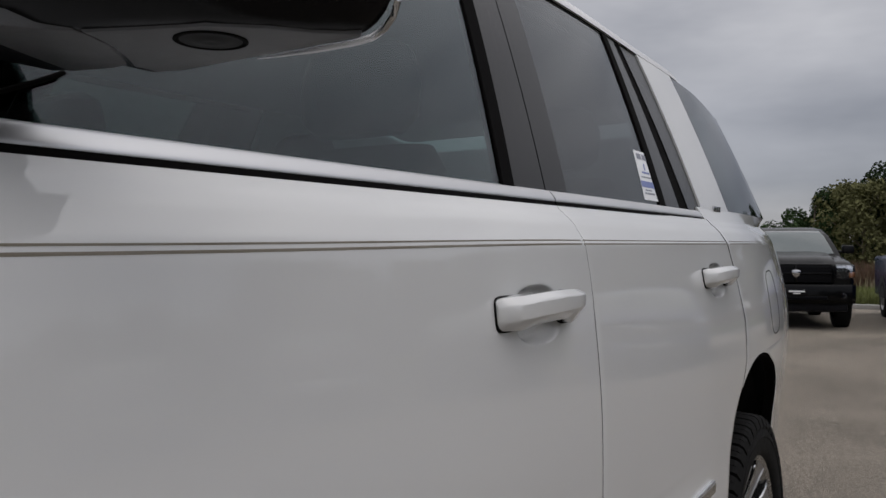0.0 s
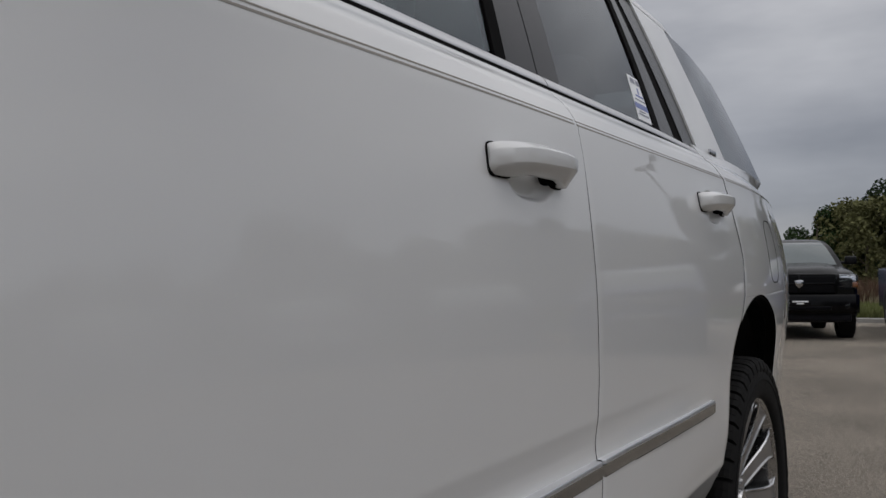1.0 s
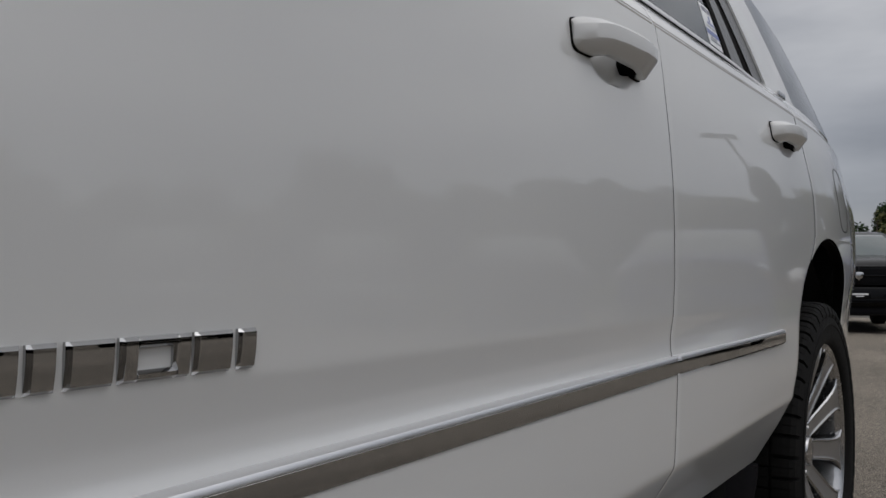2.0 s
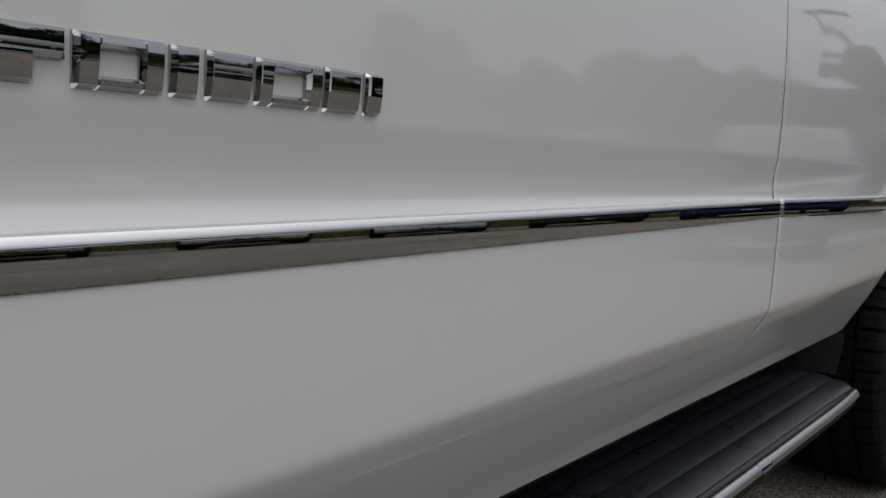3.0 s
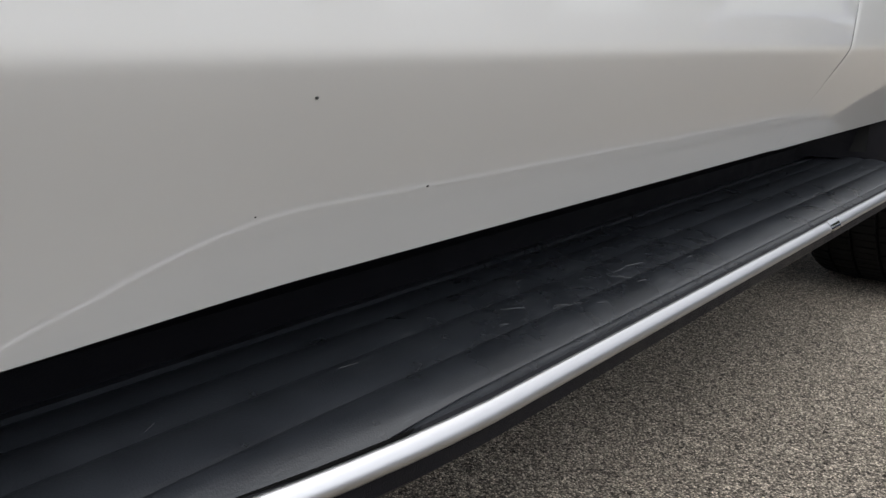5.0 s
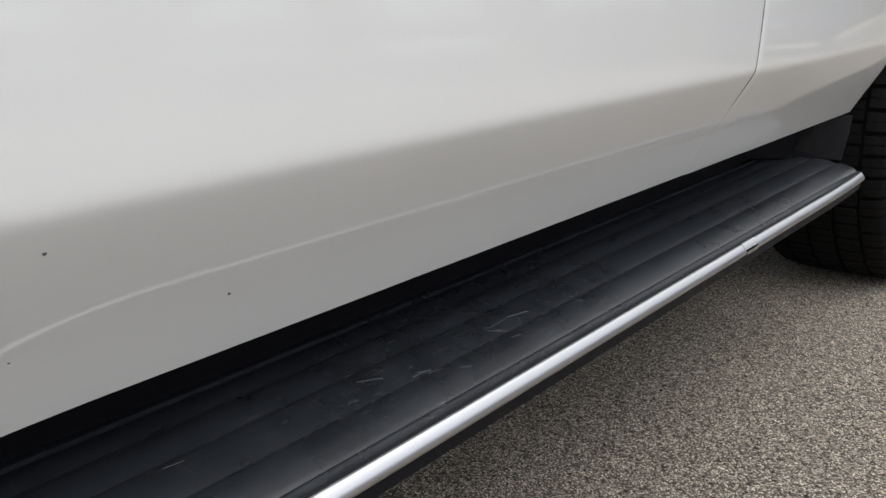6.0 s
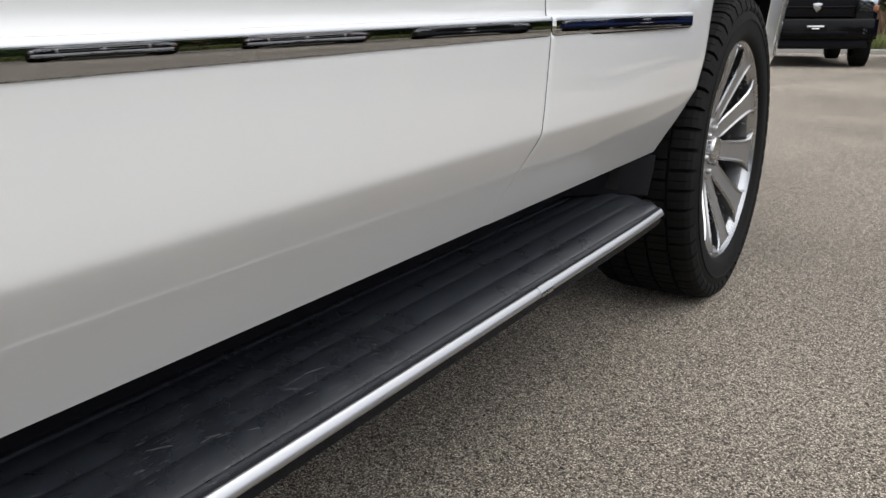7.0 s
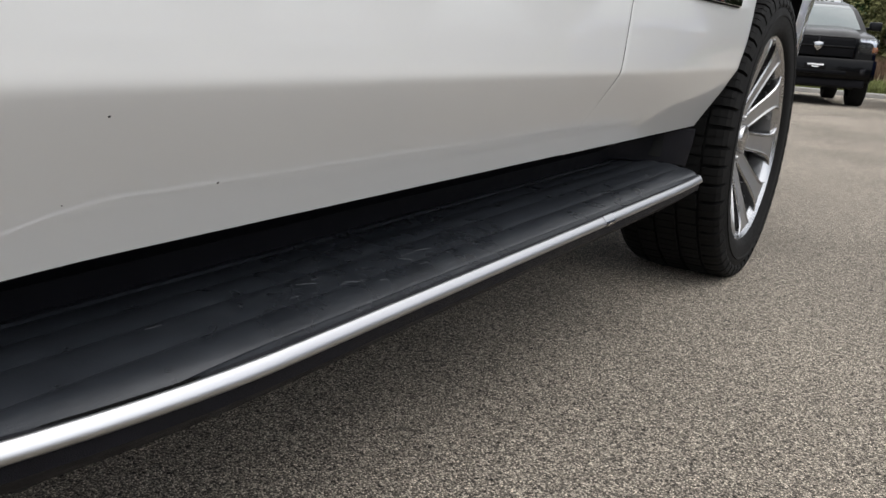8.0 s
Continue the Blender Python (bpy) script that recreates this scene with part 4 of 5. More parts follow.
part("tailgate", bm, PAINT, suv, "white tailgate")
both_sides("tail_light", lambda: box(bmesh.new(), -0.30, -0.20, 4.05, 4.128, 0.88, 1.28, 0.012), REDLENS, "red tail light")

# trim badge on the pillar
for k in range(3):
    y = 2.925 + 0.026 * k
    part("trim_badge", box(bmesh.new(), glass_x(y, 1.345) + 0.005, glass_x(y, 1.345) + 0.011, y, y + 0.019, 1.338, 1.354, 0.0015), CHROME, suv, "small chrome trim badge")


# window sticker
def decal(y0, y1, z0, z1, out):
    return pane(lambda z: y0 + 0.42 * (z - 1.345), lambda z: y1 + 0.42 * (z - 1.345), z0, z1, out, 0.0006, cols=2, rowsn=2)


sticker = part("window_sticker", decal(2.318, 2.411, 1.343, 1.457, 0.0010), PAPER, rear_doors[0], "white and blue window sticker with small print")
STY = 2.318


def print_bar(y0, y1, z0, z1, mat, name="printed_bar"):
    part(name, decal(STY + y0, STY + y1, z0, z1, 0.0018), mat, rear_doors[0])


print_bar(0.0, 0.093, 1.372, 1.386, PAPERBLUE)
print_bar(0.012, 0.042, 1.437, 1.450, PAPERGREY)
print_bar(0.050, 0.085, 1.437, 1.450, PAPERGREY)
print_bar(0.045, 0.052, 1.412, 1.428, PAPERBLUE)
print_bar(0.025, 0.075, 1.404, 1.409, PAPERBLUE)
print_bar(0.012, 0.080, 1.394, 1.397, PAPERGREY)
print_bar(0.012, 0.080, 1.356, 1.360, PAPERGREY)
print_bar(0.020, 0.060, 1.364, 1.367, PAPERGREY)


# ---- side mirror ----
LIP_X = [-0.03, 0.011, 0.056, 0.096, 0.124, 0.140, 0.152, 0.182]
LIP_Y = [0.912, 0.928, 0.948, 0.965, 0.989, 1.012, 1.022, 1.026]


def mirror_shell():
    """The bulging front of the mirror, above a flat underside."""
    bm = bmesh.new()
    rings = []
    for x in (-0.035, -0.02, 0.0, 0.03, 0.06, 0.085, 0.105, 0.12, 0.132, 0.142, 0.150, 0.158, 0.166, 0.172, 0.177, 0.180, 0.182):
        f = float(np.interp(x, LIP_X, LIP_Y))
        end = max(0.0, (x - 0.145) / 0.037)
        z0 = 1.3735 + 0.028 * end ** 3
        z1 = 1.565 - 0.05 * end ** 3 - 0.03 * max(0.0, (0.02 - x) / 0.05)
        g = 0.070 * (1 - 0.75 * end ** 1.5)
        rings.append([(x, 1.034, z0), (x, f, z0), (x, f - 0.14 * g, z0 + 0.003), (x, f - 0.45 * g, z0 + 0.017), (x, f - 0.85 * g, z0 + 0.050), (x, f - g, (z0 + z1) / 2), (x, f - 0.85 * g, z1 - 0.05), (x, f - 0.3 * g, z1 - 0.012), (x, f + 0.2 * g, z1), (x, 1.034, z1 - 0.006)])
    return loft(bm, rings)


def under_plate(outline, z0, z1):
    """A flat plate with a softened lower edge."""
    bm = bmesh.new()
    cx, cy = sum(p[0] for p in outline) / len(outline), sum(p[1] for p in outline) / len(outline)
    loft(bm, [[(cx + (x - cx) * k, cy + (y - cy) * k, z) for x, y in outline] for z, k in ((z1, 0.99), (z0 + 0.0015, 1.0), (z0 + 0.0004, 0.99), (z0, 0.965))])
    return bm


def mirror_set(other):
    f = (lambda b: flip(b)) if other else (lambda b: b)
    door = front_doors[1 if other else 0]
    part("mirror_housing", f(mirror_shell()), MIRRORBLACK, door, "gloss black door mirror housing", sharp=50)
    plate = [(0.026, 0.935), (0.056, 0.949), (0.096, 0.966), (0.122, 0.989), (0.137, 1.010), (0.150, 1.022), (0.158, 1.030), (0.154, 1.0345), (0.120, 1.0345), (0.066, 1.0345), (0.020, 1.0350), (-0.012, 1.0345), (-0.026, 1.028), (-0.026, 1.010), (-0.010, 0.993), (0.010, 0.968), (0.021, 0.947)]
    part("mirror_underside", f(under_plate(plate, 1.3715, 1.382)), MIRRORGREY, door, "dark grey plastic underside of the mirror")
    arm = [(-0.030, 0.880), (0.0, 0.905), (0.010, 0.920), (0.0225, 0.932), (0.018, 0.947), (0.007, 0.967), (-0.012, 0.990), (-0.029, 1.006), (-0.045, 1.006), (-0.079, 0.996), (-0.061, 0.958), (-0.045, 0.926)]
    part("mirror_arm", f(under_plate(arm, 1.3725, 1.425)), MIRRORGREY, door, "dark grey plastic mirror arm")
    foot = [(-0.046, 0.922), (-0.0625, 0.957), (-0.0805, 0.996), (-0.091, 0.990), (-0.089, 0.952), (-0.080, 0.900), (-0.050, 0.890)]
    part("mirror_foot", f(under_plate(foot, 1.3735, 1.420)), PLASTIC, door, "black foot of the mirror arm")
    seal = [(glass_x(y, z) + 0.004, y, z) for y, z in ((0.880, 1.334), (0.920, 1.342), (0.957, 1.3545), (0.985, 1.3665), (1.006, 1.3765))]
    part("sail_seal", f(tube(bmesh.new(), seal, 0.0022, 8)), SEAL, door, "black rubber seal at the mirror")
    bm = bmesh.new()
    pts = [(-0.12, 0.72, 1.338), (-0.12, 0.840, 1.338), (-0.15, 0.92, 1.40), (-0.155, 0.91, 1.43), (-0.145, 0.80, 1.40)]
    loft(bm, [[(x + 0.012, y, z) for x, y, z in pts], [(x - 0.02, y, z) for x, y, z in pts]])
    part("mirror_base", f(bm), PLASTIC, door, "black mirror base")
    place = Matrix.Translation((0.075, 0.9885, 1.3715)) @ Matrix.Rotation(radians(90), 4, "Y")
    bm = lathe(bmesh.new(), [(-0.003, 0.0), (-0.003, 0.0222), (0.0008, 0.0222), (0.0011, 0.0214), (0.0010, 0.0206), (0.0002, 0.0200), (0.0002, 0.0)], 36)
    bmesh.ops.transform(bm, matrix=place, verts=bm.verts)
    part("puddle_lamp", f(bm), GAPBLACK, door, "round black puddle lamp")
    bm = lathe(bmesh.new(), [(0.0001, 0.0), (0.0001, 0.0188), (0.0006, 0.0184), (0.0007, 0.011), (0.0014, 0.0085), (0.0016, 0.004), (0.0012, 0.0)], 36)
    bmesh.ops.transform(bm, matrix=place, verts=bm.verts)
    part("puddle_lens", f(bm), SMOKED, door, "smoked puddle lamp lens")
    bm = bmesh.new()
    rim = [(0.064, 1.0375, 1.3715), (0.090, 1.0375, 1.3708), (0.117, 1.0375, 1.3702), (0.145, 1.0375, 1.3702), (0.160, 1.0375, 1.3715), (0.169, 1.0375, 1.3755), (0.175, 1.0375, 1.3815), (0.1785, 1.0375, 1.390), (0.180, 1.0375, 1.402), (0.181, 1.0375, 1.43), (0.181, 1.0375, 1.49), (0.176, 1.0375, 1.53), (0.13, 1.0375, 1.56), (0.03, 1.0375, 1.562)]
    tube(bm, rim, 0.0020, 8, radii=[0.0006, 0.0016] + [0.0022] * 12)
    part("mirror_rim", f(bm), SATIN, door, "bright mirror rim")
    bm = box(bmesh.new(), 0.01, 0.172, 1.0335, 1.0370, 1.385, 1.54, 0.001)
    part("mirror_glass", f(bm), CHROME, door, "mirror glass")


mirror_set(False)
mirror_set(True)


# ---- running board ----
STEP_Z = 0.358


def step_out(y):
    """Outer line of the running board: straight, drawn in at both ends."""
    return 0.0095 - 0.38 * max(0.0, 1.06 - y) ** 1.8 - 0.006 * max(0.0, (y - 2.15) / 0.25) ** 2


LINES = (-0.172, -0.137, -0.094, -0.046, -0.004, 0.020)
ACROSS = [-0.186, -0.1815, -0.178, -0.175]
for line, after in zip(LINES, LINES[1:]):
    ACROSS += [line + (after - line) * q for q in (0.0, 0.03, 0.08, 0.16, 0.26, 0.38, 0.50, 0.62, 0.74, 0.84, 0.91, 0.955, 0.968, 0.988)]


def step_top(x, u):
    """Height over the board at x: lands that roll down outwards into narrow slots, a raised inner edge."""
    h = STEP_Z - 0.010 * u ** 3 - 0.004 * ease(0.93, 1.0, u)
    for a, b in zip(LINES, LINES[1:]):
        if a <= x < b:
            q = (x - a) / (b - a)
            h -= 0.0116 * (q - 0.35) ** 2 + (0.0050 if q > 0.96 else 0.0) + 0.0006 * (1 - ease(0.0, 0.06, q))
    return h + 0.0010 * math.exp(-(((x + 0.176) / 0.0026) ** 2))


def board():
    """The tread, straight to its outer corner and rounded across the rear end, over a dark underside."""
    bm = bmesh.new()
    rings = []
    ys = [0.55, 0.58, 0.62] + list(np.arange(0.68, 2.38, 0.05)) + [2.380, 2.390, 2.396, 2.402, 2.409, 2.417, 2.426, 2.436, 2.446, 2.455, 2.462, 2.467]
    for y in ys:
        y = float(y)
        out = step_out(y)
        if y > 2.390:
            out -= 0.125 * (1 - math.sqrt(max(0.0, 1 - ((y - 2.390) / 0.0785) ** 2))) + 0.012 * ease(2.390, 2.404, y)
        ring = []
        for k, x in enumerate(ACROSS):
            xx = min(x, out - 0.006 + 0.00001 * k)
            ring.append((xx, y, step_top(xx, max(0.0, (xx + 0.155) / max(0.02, out + 0.149))) - 0.010 * ease(2.40, 2.467, y)))
        ring += [(out, y, STEP_Z - 0.020), (out - 0.002, y, STEP_Z - 0.048), (out - 0.035, y, STEP_Z - 0.075), (-0.166, y, STEP_Z - 0.080), (-0.186, y, STEP_Z - 0.05)]
        rings.append(ring)
    loft(bm, rings)
    bm.faces.ensure_lookup_table()
    n = len(rings[0])
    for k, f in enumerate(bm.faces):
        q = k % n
        # underside takes the darker plastic; the slots too, painting in their crevice shade
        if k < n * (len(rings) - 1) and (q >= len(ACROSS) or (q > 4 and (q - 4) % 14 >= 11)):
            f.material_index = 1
    return bm


def mirrored(name, make, mat, parents, label="", sharp=32):
    for other, p in enumerate(parents):
        bm = make()
        if other:
            flip(bm)
        part(name, bm, mat, p, label, sharp=sharp)


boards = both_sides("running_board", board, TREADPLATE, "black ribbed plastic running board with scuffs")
# second material: darker plastic for the underside and the painted slot shade
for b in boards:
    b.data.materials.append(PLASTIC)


# pale scratches where shoes have scraped the tread
SCRATCH = surface("pale_scratch", (0.085, 0.088, 0.094), rough=0.6, spread=0.3, scale=90)


def scratch(x, y, length, turn, wide):
    rings = []
    for q in (0.0, 0.15, 0.4, 0.65, 0.88, 1.0):
        px, py = x + math.sin(turn) * length * q, y + math.cos(turn) * length * q
        w = wide * (0.25 + 0.75 * math.sin(math.pi * min(0.96, max(0.04, q))))
        h = [step_top(px + d, max(0.0, (px + d + 0.155) / (step_out(py) + 0.149))) for d in (-w, w)]
        rings.append([(px - w, py, h[0] - 0.001), (px - w, py, h[0] + 0.0003), (px + w, py, h[1] + 0.0003), (px + w, py, h[1] - 0.001)])
    return loft(bmesh.new(), rings)


scrape = random.Random(5)
for count, x_mid, x_far, y_mid, y_far in ((11, -0.056, 0.018, 1.27, 0.09), (8, -0.055, 0.020, 2.27, 0.04), (2, -0.11, 0.02, 1.0, 0.12)):
    for k in range(count):
        at = (min(-0.03, scrape.gauss(x_mid, x_far)), scrape.gauss(y_mid, y_far), scrape.uniform(0.006, 0.030), scrape.gauss(0.15, 0.2), scrape.uniform(0.00015, 0.0004))
        part("scratch", scratch(*at), SCRATCH, boards[0])


def board_trim(y0, y1, extra=0.0):
    bm = bmesh.new()
    rings = []
    for y in run(y0, y1, 0.04):
        o = step_out(y)
        e = extra
        rings.append([(o - 0.006, y, STEP_Z - 0.0205), (o - 0.0040, y, STEP_Z - 0.0170 + e), (o - 0.0028, y, STEP_Z - 0.0160 + e), (o - 0.0014, y, STEP_Z - 0.0161 + e), (o + 0.0002, y, STEP_Z - 0.0170 + e), (o + 0.0042 + e, y, STEP_Z - 0.0222), (o + 0.0062 + e, y, STEP_Z - 0.0262), (o + 0.0063 + e, y, STEP_Z - 0.0280),
                      (o + 0.0054 + e, y, STEP_Z - 0.0300), (o + 0.0015 + e, y, STEP_Z - 0.0332 - e), (o - 0.004, y, STEP_Z - 0.0338 - e)])
    return loft(bm, rings)


mirrored("board_trim", lambda: board_trim(0.60, 2.385), TRIMBAR, boards, "bright aluminium edge trim")
mirrored("trim_sleeve", lambda: board_trim(1.800, 1.842, 0.0012), CHROME, boards, "bright joint sleeve of the edge trim")


def groove_line():
    bm = bmesh.new()
    rings = []
    for y in run(0.60, 2.37, 0.05):
        o = step_out(y)
        rings.append([(o - 0.0068, y, STEP_Z - 0.0195), (o - 0.0064, y, STEP_Z - 0.0150), (o - 0.0050, y, STEP_Z - 0.0154), (o - 0.0040, y, STEP_Z - 0.0195)])
    return loft(bm, rings)


mirrored("trim_groove", groove_line, GAPBLACK, boards)


def sill():
    bm = bmesh.new()
    rings = []
    for y in [0.50, 0.7] + list(np.arange(0.8, 2.41, 0.1)) + [2.425]:
        rings.append([(-0.062, y, 0.455), (-0.085, y, 0.432), (-0.150, y, 0.412), (-0.182, y, 0.385), (-0.190, y, 0.34), (-0.190, y, 0.27), (-0.24, y, 0.25), (-0.24, y, 0.455)])
    return loft(bm, rings)


both_sides("sill_cover", sill, PLASTIC, "black plastic sill cover")


def end_block():
    bm = bmesh.new()
    rings = []
    for y, o, zl in ((2.20, -0.188, 0.37), (2.30, -0.160, 0.365), (2.39, -0.112, 0.355), (2.45, -0.072, 0.35), (2.480, -0.054, 0.345), (2.495, -0.052, 0.34), (2.502, -0.058, 0.34)):
        rings.append([(o, y, 0.432), (o - 0.002, y, 0.40), (o - 0.012, y, zl), (o - 0.12, y, zl), (o - 0.12, y, 0.432)])
    return loft(bm, rings)


both_sides("sill_end", end_block, PLASTIC, "black plastic sill end piece")
for yb in (0.85, 1.6, 2.2):
    both_sides("board_bracket", lambda: box(bmesh.new(), -0.42, -0.06, yb, yb + 0.05, 0.27, 0.30, 0.006), UNDERSIDE)
bm = bmesh.new()
for x in (-0.62, -1.38):
    box(bm, x - 0.05, x + 0.05, -0.8, 3.9, 0.26, 0.40, 0.01)
tube(bm, [(-1.7, HUB[0], HUB[1]), (-0.3, HUB[0], HUB[1])], 0.06)
tube(bm, [(-1.7, 0, HUB[1] + 0.02), (-0.3, 0, HUB[1] + 0.02)], 0.04)
part("chassis", bm, UNDERSIDE, suv, "dark chassis rails and axles")

# ---- wheels ----

def tyre_body():
    prof = [(-0.278, 0.290), (-0.284, 0.310), (-0.290, 0.345), (-0.284, 0.375), (-0.268, 0.389), (-0.245, 0.391), (-0.06, 0.391), (-0.04, 0.388), (-0.020, 0.382), (-0.006, 0.371),
            (0.0015, 0.358), (0.0035, 0.345), (0.0060, 0.3445), (0.0060, 0.340), (0.0040, 0.338), (0.0030, 0.322), (0.0014, 0.306), (-0.003, 0.296), (-0.009, 0.2895), (-0.018, 0.2855), (-0.030, 0.2840), (-0.030, 0.270)]
    return lathe(bmesh.new(), prof, 96)


def tread():
    bm = bmesh.new()
    # outer shoulder lugs run down the flank, inner ribs are short blocks
    ribs = [([(-0.052, 0.392), (-0.052, 0.4025), (-0.030, 0.4020), (-0.013, 0.3990), (-0.0025, 0.3905), (0.0035, 0.371), (0.0010, 0.362), (-0.02, 0.374), (-0.04, 0.384)], 52, 0.80, 0.0),
            ([(-0.106, 0.392), (-0.106, 0.4035), (-0.060, 0.4028), (-0.060, 0.392)], 52, 0.86, 0.5),
            ([(-0.165, 0.392), (-0.165, 0.4038), (-0.115, 0.4038), (-0.115, 0.392)], 52, 0.90, 0.0),
            ([(-0.220, 0.392), (-0.220, 0.4028), (-0.174, 0.4035), (-0.174, 0.392)], 52, 0.86, 0.5),
            ([(-0.270, 0.384), (-0.282, 0.386), (-0.266, 0.396), (-0.228, 0.4015), (-0.228, 0.392)], 52, 0.80, 0.0)]
    for prof, n, fill, shift in ribs:
        for i in range(n):
            for a0, a1, low in ((0.0, 0.46, 0.0), (0.46, 0.52, 0.0035), (0.52, 1.0, 0.0)):
                rings = []
                for q in (a0, a1):
                    a = 2 * math.pi * (i + shift + fill * q) / n
                    rings.append([(x, (r - (low if r > 0.3925 else 0)) * math.cos(a), (r - (low if r > 0.3925 else 0)) * math.sin(a)) for x, r in prof])
                loft(bm, rings)
    return bm


def rim():
    prof = [(-0.20, 0.262), (-0.06, 0.270), (-0.030, 0.272), (-0.020, 0.281), (-0.012, 0.288), (-0.010, 0.2915), (-0.0075, 0.2945), (-0.0075, 0.2985), (-0.010, 0.302), (-0.016, 0.304), (-0.10, 0.29), (-0.20, 0.29)]
    return lathe(bmesh.new(), prof, 96, closed=True)


def spoke_ring(r, half, x, lip, rise):
    return [(x - 0.060, r, -half * 0.78), (x, r, -half), (x + rise, r, -half + lip * 0.5), (x + rise, r, -half + lip), (x, r, -half + lip * 1.6), (x - 0.0015, r, 0.0),
            (x, r, half - lip * 1.6), (x + rise, r, half - lip), (x + rise, r, half - lip * 0.5), (x, r, half), (x - 0.060, r, half * 0.78)]


def spoke(angle):
    """A hollowed spoke between two raised edges, flared into the rim; the edges and flanks are machined bright."""
    bm = bmesh.new()
    rings = []
    for r, half, x, lip, rise in ((0.050, 0.016, -0.066, 0.004, 0.0005), (0.085, 0.0255, -0.066, 0.005, 0.002), (0.115, 0.0290, -0.060, 0.006, 0.0040), (0.155, 0.0300, -0.049, 0.006, 0.0046), (0.205, 0.0325, -0.034, 0.007, 0.0046),
                                  (0.240, 0.037, -0.024, 0.007, 0.0044), (0.262, 0.045, -0.018, 0.007, 0.0036), (0.276, 0.058, -0.016, 0.007, 0.0025), (0.287, 0.074, -0.016, 0.007, 0.001)):
        rings.append(spoke_ring(r, half, x, lip, rise))
    loft(bm, rings)
    bm.faces.ensure_lookup_table()
    n = len(rings[0])
    for k, f in enumerate(bm.faces):
        if k < n * (len(rings) - 1) and k % n in (0, 1, 2, 7, 8, 9):
            f.material_index = 1
    bmesh.ops.rotate(bm, verts=bm.verts, matrix=Matrix.Rotation(angle, 3, "X"))
    return bm


def sunk(bm):
    """The alloy sits a little behind the bulge of the tyre."""
    for v in bm.verts:
        v.co = Vector((v.co.x - 0.004, v.co.y * 0.972, v.co.z * 0.972))
    return bm


def build_wheel():
    w = new("wheel")
    w.parent = suv
    tagged(w, "silver ten-spoke alloy wheel with black tyre")
    part("tyre", tyre_body(), RUBBER, w, "black road tyre")
    part("tread", tread(), RUBBER, w, "blocked tyre tread", smooth=False)
    part("rim", sunk(rim()), WHEELBRIGHT, w, "polished alloy rim")
    for k in range(10):
        a = radians(-8 + 36 * k)
        part("spoke", sunk(spoke(a)), WHEELGREY, w).data.materials.append(WHEELBRIGHT)
    part("hub", sunk(lathe(bmesh.new(), [(-0.11, 0.0), (-0.11, 0.088), (-0.066, 0.088), (-0.060, 0.080), (-0.062, 0.044), (-0.062, 0.0)], 48)), WHEELGREY, w)
    part("hub_cap", sunk(lathe(bmesh.new(), [(-0.064, 0.0), (-0.064, 0.041), (-0.050, 0.0405), (-0.044, 0.037), (-0.041, 0.020), (-0.040, 0.0)], 40)), WHEELBRIGHT, w, "polished hub cap")
    for k in range(6):
        a = radians(15 + 60 * k)
        bm = lathe(bmesh.new(), [(-0.066, 0.0), (-0.066, 0.010), (-0.054, 0.0095), (-0.050, 0.007), (-0.049, 0.0)], 12, (0, 0.060 * math.cos(a), 0.060 * math.sin(a)))
        part("lug_nut", sunk(bm), WHEELGREY, w)
    part("brake_disc", lathe(bmesh.new(), [(-0.13, 0.0), (-0.13, 0.17), (-0.10, 0.17), (-0.10, 0.0)], 48), DISC, w, "steel brake disc")
    part("brake_backing", lathe(bmesh.new(), [(-0.17, 0.0), (-0.17, 0.262), (-0.14, 0.262), (-0.14, 0.0)], 48), UNDERSIDE, w, "dark brake backing plate")
    bm = tube(bmesh.new(), [(0.0, 0.286 * math.cos(a), 0.286 * math.sin(a)) for a in (1.72, 1.75, 1.78)], 0.004, 8)
    part("balance_weight", sunk(bm), SATIN, w)
    return w


wheel = build_wheel()
wheel.matrix_basis = Matrix.Translation((0.005, HUB[0], 0.3945))


TURN = Matrix.Rotation(math.pi, 4, "Z")
copy_thing(wheel, Matrix.Translation((0.005, 0.0, 0.3945)))
copy_thing(wheel, Matrix.Translation((-2.005, HUB[0], 0.3945)) @ TURN)
copy_thing(wheel, Matrix.Translation((-2.005, 0.0, 0.3945)) @ TURN)


# ---- cabin ----
def seat(name, x, y):
    s = new(name)
    s.parent = suv
    tagged(s, "dark leather car seat")
    part("cushion", box(bmesh.new(), x - 0.27, x + 0.27, y - 0.50, y + 0.02, 0.72, 0.88, 0.05, 3), LEATHER, s)
    bm = bmesh.new()
    rings = []
    for z, w, o, d in ((0.84, 0.24, 0.0, 0.10), (1.0, 0.27, 0.04, 0.09), (1.2, 0.26, 0.09, 0.08), (1.36, 0.22, 0.13, 0.07), (1.43, 0.17, 0.15, 0.05)):
        rings.append([(x + w * math.copysign(abs(math.cos(a)) ** 0.6, math.cos(a)), y + o + d * math.copysign(abs(math.sin(a)) ** 0.7, math.sin(a)), z) for a in (2 * math.pi * q / 20 for q in range(20))])
    part("backrest", loft(bm, rings), LEATHER, s)
    bm = bmesh.new()
    rings = []
    for z, w, d in ((1.46, 0.10, 0.03), (1.49, 0.135, 0.05), (1.56, 0.14, 0.055), (1.62, 0.12, 0.045), (1.64, 0.08, 0.02)):
        rings.append([(x + w * math.copysign(abs(math.cos(a)) ** 0.6, math.cos(a)), y + 0.16 + d * math.sin(a), z) for a in (2 * math.pi * q / 20 for q in range(20))])
    part("headrest", loft(bm, rings), LEATHER, s)
    return s


